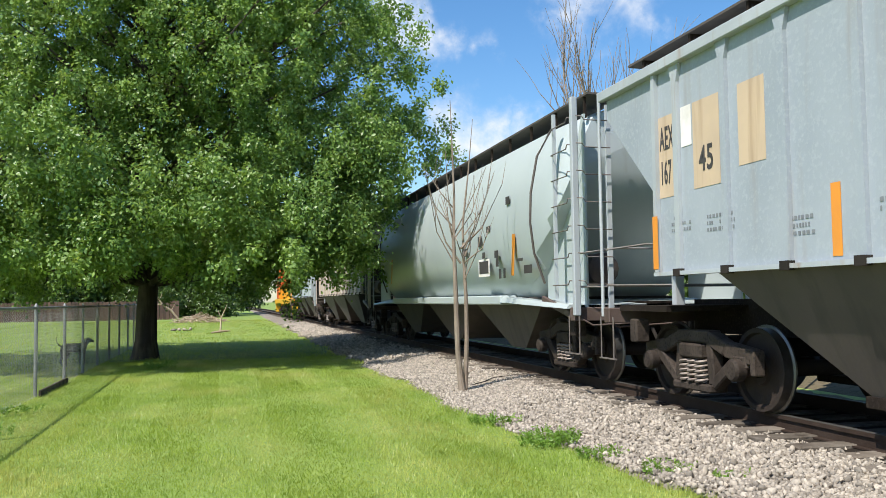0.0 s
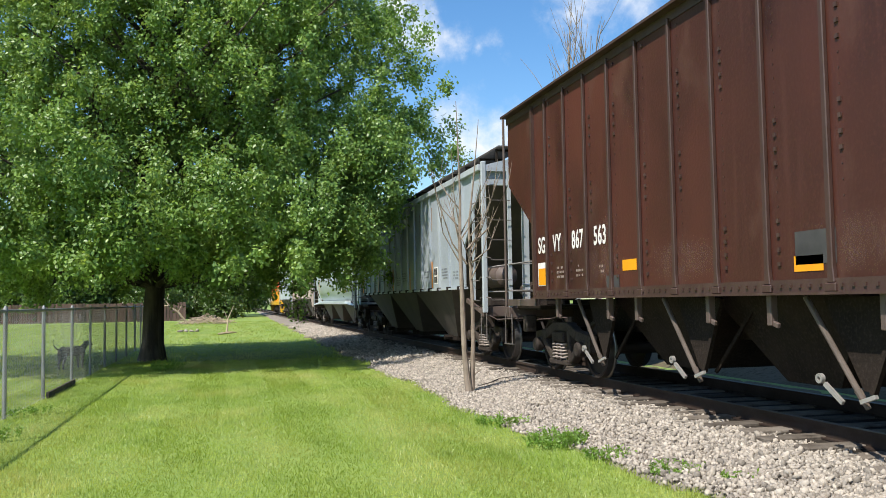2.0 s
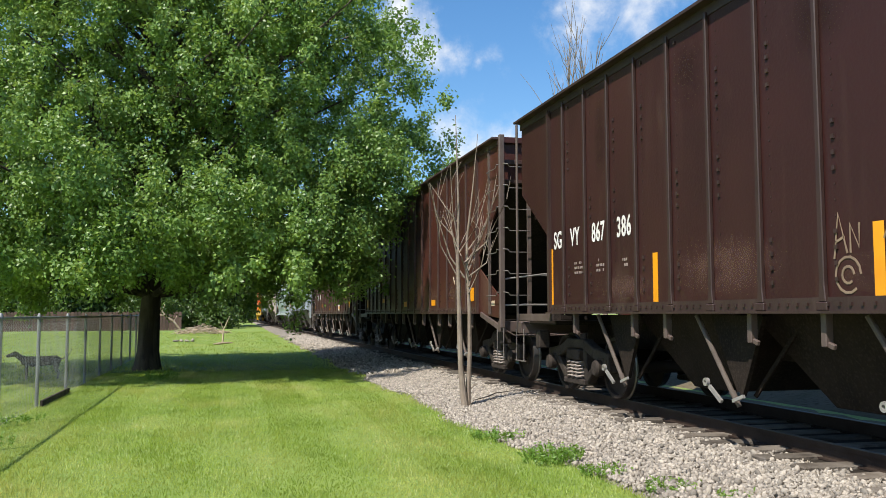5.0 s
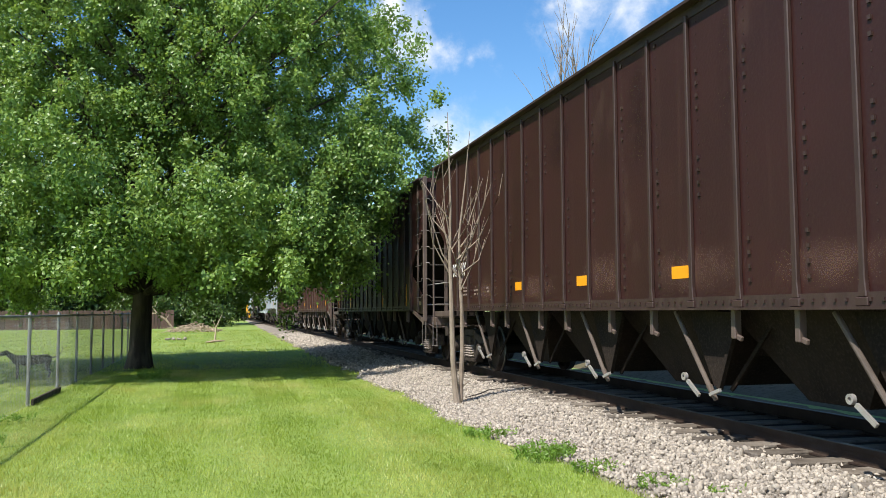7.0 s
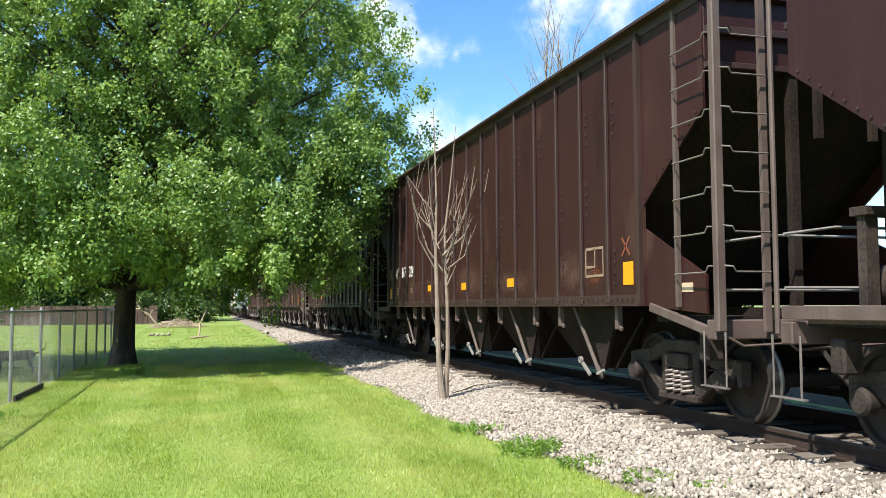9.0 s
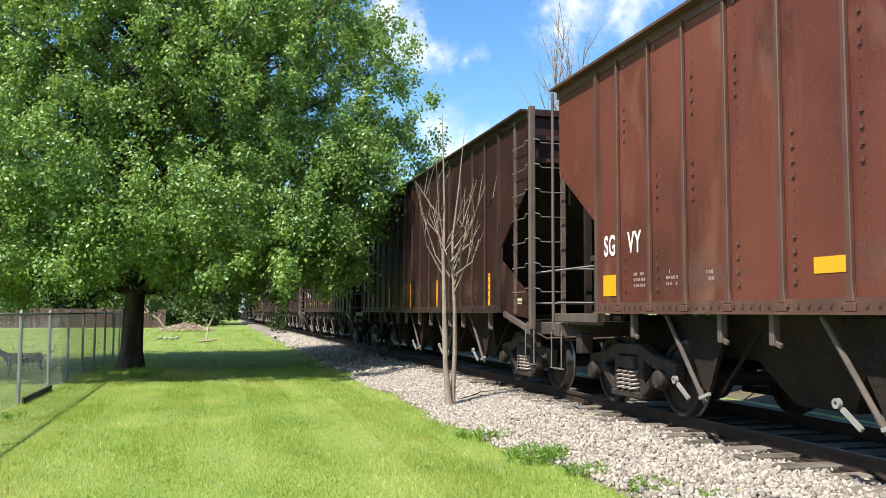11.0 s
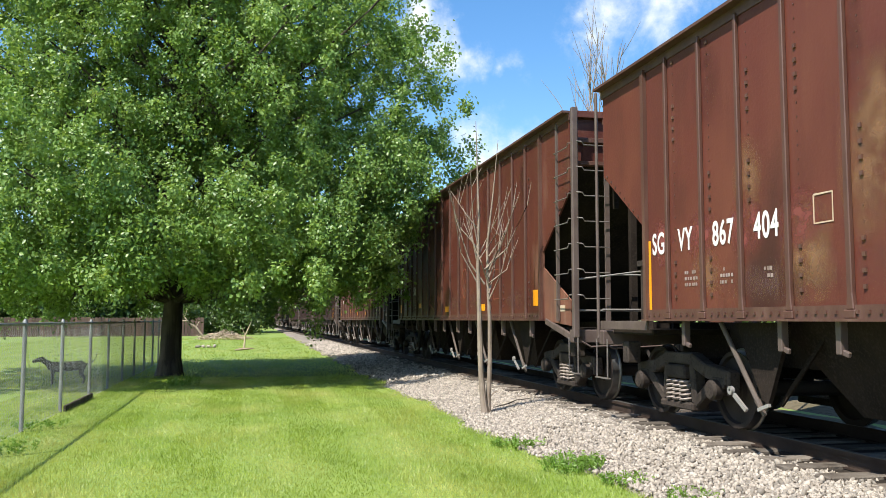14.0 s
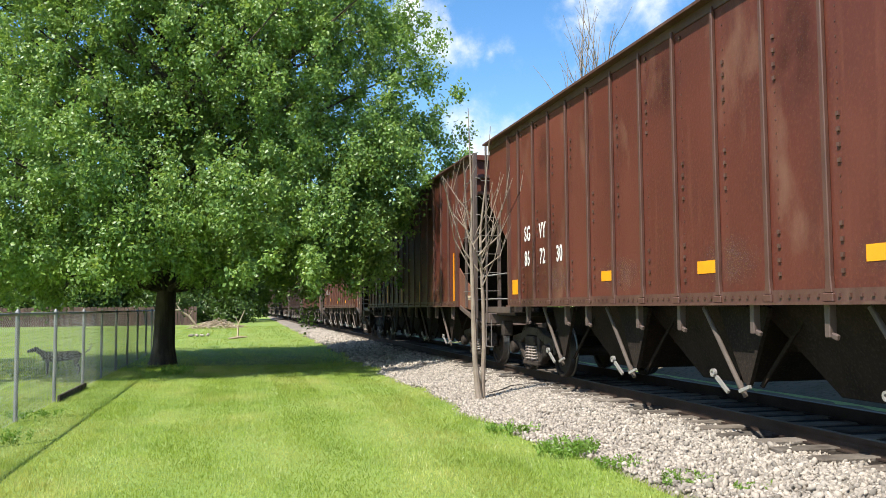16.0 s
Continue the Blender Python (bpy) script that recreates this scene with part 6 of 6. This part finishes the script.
mark_hopper(BROWN[9], "867230", 2.12, two_lines=True, level=1.68, marks=(4.5, 7.16, 9.86, 14.0))
mark_hopper(BROWN[10], "")

# weathering: dust and rust thrown up along the sill, soot run down from the top edge
rw = random.Random(77)
for k, car in enumerate(BROWN):
    for i in range(5):
        w, h = rw.uniform(1.2, 2.4), rw.uniform(0.35, 0.7)
        patch(car, -5.4 + 2.5 * i + rw.uniform(-0.3, 0.3), 1.42 + h / 2, w, h, M_CHALK, "weathering")
    for i in range(6):
        w, h = rw.uniform(0.4, 1.0), rw.uniform(0.9, 1.6)
        patch(car, -6.0 + 2.3 * i + rw.uniform(-0.5, 0.5), 4.45 - h / 2, w, h, M_SOOT, "weathering")

# the grey car: reporting marks, stripes, scrawl and notices
lettering(grey, "AEX", HALF - 0.13, 3.08, 0.28, M_INK, squeeze=0.42)
lettering(grey, "167", HALF - 0.13, 2.68, 0.28, M_INK, squeeze=0.42)
lettering(grey, "45", HALF - 0.98, 2.72, 0.28, M_INK)
patch(grey, HALF - 0.33, 2.88, 0.46, 0.95, M_CREAM, "repaint", -1.5215, "cream repaint patch")
patch(grey, HALF - 1.12, 2.9, 0.52, 0.95, M_CREAM, "repaint", -1.5215, "cream repaint patch")
patch(grey, HALF - 1.94, 2.96, 0.44, 0.82, M_CREAM, "repaint", -1.5215, "cream repaint patch")
patch(grey, HALF - 0.72, 3.15, 0.22, 0.45, M_WHITE, "repaint", -1.5225, "white repaint patch")
for o, h in ((0.06, 0.62), (3.1, 0.62), (5.9, 0.66), (8.5, 0.6), (11.28, 0.66), (14.2, 0.95)):
    patch(grey, HALF - o, 1.58 + h / 2, 0.12, h, M_ORANGE, "reflector", -1.578 if o < 0.1 else -1.523, label="upright orange reflective strip")
rg = random.Random(8)
for k in range(5):
    for j in range(5):
        cy, cz = HALF - 4.85 - 0.15 * j - rg.uniform(-0.03, 0.03), 2.98 - 0.27 * k + rg.uniform(-0.04, 0.04) + 0.03 * j
        q = [(cy + rg.uniform(-0.10, 0.10), cz + (0.13 if i % 2 else -0.13) * rg.uniform(0.4, 1.1)) for i in range(rg.randint(3, 5))]
        stroke(grey, q, rg.uniform(0.025, 0.045), M_SPRAY, label="dark sprayed graffiti")
stroke(grey, [(HALF - 4.9, 1.78), (HALF - 5.2, 1.66), (HALF - 5.1, 1.82), (HALF - 5.6, 1.62)], 0.04, M_SPRAY)
stroke(grey, [(HALF - 5.35 - 0.1 * math.sin(a), 3.35 + 0.07 * math.cos(a)) for a in [k * 0.7 for k in range(10)]], 0.03, M_SPRAY)
for y, z, n, w in ((0.35, 2.15, 3, 0.4), (1.1, 2.1, 3, 0.5), (2.4, 1.95, 3, 0.4), (3.6, 2.0, 2, 0.5), (6.6, 1.95, 4, 0.6), (7.4, 2.05, 4, 0.8), (10.4, 2.0, 3, 0.5), (12.3, 2.0, 4, 0.7), (13.4, 1.9, 3, 0.5)):
    small_bars(grey, HALF - y, z, n, w, M_DULL)
patch(grey, HALF - 11.68, 1.88, 0.38, 0.42, M_WHITE, "notice", -1.5225, "white framed notice")
for a, b, w, h in ((0.085, 0.09, 0.14, 0.17), (-0.085, 0.09, 0.14, 0.17), (0.085, -0.105, 0.14, 0.15), (-0.085, -0.105, 0.14, 0.15)):
    patch(grey, HALF - 11.68 + a, 1.88 + b, w, h, M_INK, "notice_panel", -1.5265)
for o, z, h in ((7.7, 3.2, 0.7), (9.9, 3.1, 0.9), (11.3, 3.3, 0.6), (12.1, 3.2, 0.8)):
    patch(grey, HALF - o, z, 0.05, h, M_RUSTRUN, "rust_run", -1.522, "rust streak")


# ---- ties ----
track = thing("railway_track", "row of weathered creosoted wooden ties under the rails", "track", kind="structure")
tie_mesh = to_mesh("tie", Shape().box(-1.3, 1.3, -0.11, 0.11, -0.02, 0.172), M_TIE, 0.012)
rt = random.Random(2)
for k in range(120):
    y = 4.0 + k * 0.52
    part("tie", tie_mesh, M_TIE, track, at=pose(TRACK_X + rt.uniform(-0.16, 0.05), y + rt.uniform(-0.03, 0.03), rt.uniform(0.004, 0.022), 0, rt.uniform(-0.6, 0.6), rt.uniform(-1.2, 1.2)))
rest = Shape()
for y in [4.0 - 0.52 * k for k in range(1, 200)] + [4.0 + 0.52 * k for k in range(120, 500)]:
    rest.box(TRACK_X - 1.3, TRACK_X + 1.3, y - 0.11, y + 0.11, 0.0, 0.17)
part("tie_row", rest, M_TIE, track)["kind"] = "stuff"
for k in range(300):
    y = 5.6 + 6.5 * rs.random() ** 1.2
    x = max(3.75, float(lawn_edge(np.array(y))) + 0.15) + rs.random() * 1.5
    s = rs.uniform(0.7, 1.35)
    part("stone", STONE_MESH[k % 10], M_STONE_ONE, bed, at=pose(x, y, float(bed_height(x)) + 0.03, rs.uniform(0, 360), rs.uniform(0, 360), rs.uniform(0, 360)) @ Matrix.Diagonal((s, s, s, 1)))


# ---- what moves ----
# slack running in and out of the couplings: seconds, metres
SURGE = ((0, 0), (0.5, 0), (1, -0.1), (1.5, -0.25), (2, -0.25), (2.5, 0.26), (3, 0.08), (3.5, -0.22), (4, -0.1), (4.5, 0.12), (5, 0.15), (7.5, 0.36), (8, 0.32),
         (8.5, -0.2), (9, -0.13), (11.5, -0.28), (12, 0.17), (12.5, 0.04), (13, -0.27), (13.5, -0.12), (14, 0.1), (14.5, 0), (15, 0.22), (15.5, -0.15), (16, -0.15))


def run(t):
    """Where the first brown car's leading side edge is at t seconds."""
    return -9.55 + 11.775 * t + 0.0095 * t * t + float(np.interp(t, [a for a, b in SURGE], [b for a, b in SURGE]))


def motions():
    for car, ahead in CARS:
        walk(car, [(k / 2, pose(TRACK_X, run(k / 2) + ahead - HALF, RAIL_Z)) for k in range(33)])
    walk(DOG, [(t, pose(x, y, 0, 0, 0, a)) for t, x, y, a in ((0, -3.75, 24.3, 240), (2, -3.85, 23.5, 240), (2.8, -3.9, 23.3, 252), (3.5, -3.95, 23.1, 305), (4.2, -4.0, 22.95, 355),
                                                               (5.2, -4.3, 22.9, 370), (7.5, -4.27, 22.9, 370), (12.5, -4.25, 22.9, 369), (16, -4.2, 22.9, 370))])
    spins = {}
    for ws in TURNING:
        x, y, z = ws.matrix_basis.translation
        if y not in spins:
            spins[y] = [(k / FPS, pose(0, y, WHEEL_R, -math.degrees((run(k / FPS) - run(0)) / WHEEL_R) % 360)) for k in range(481)]
        walk(ws, spins[y])


motions()
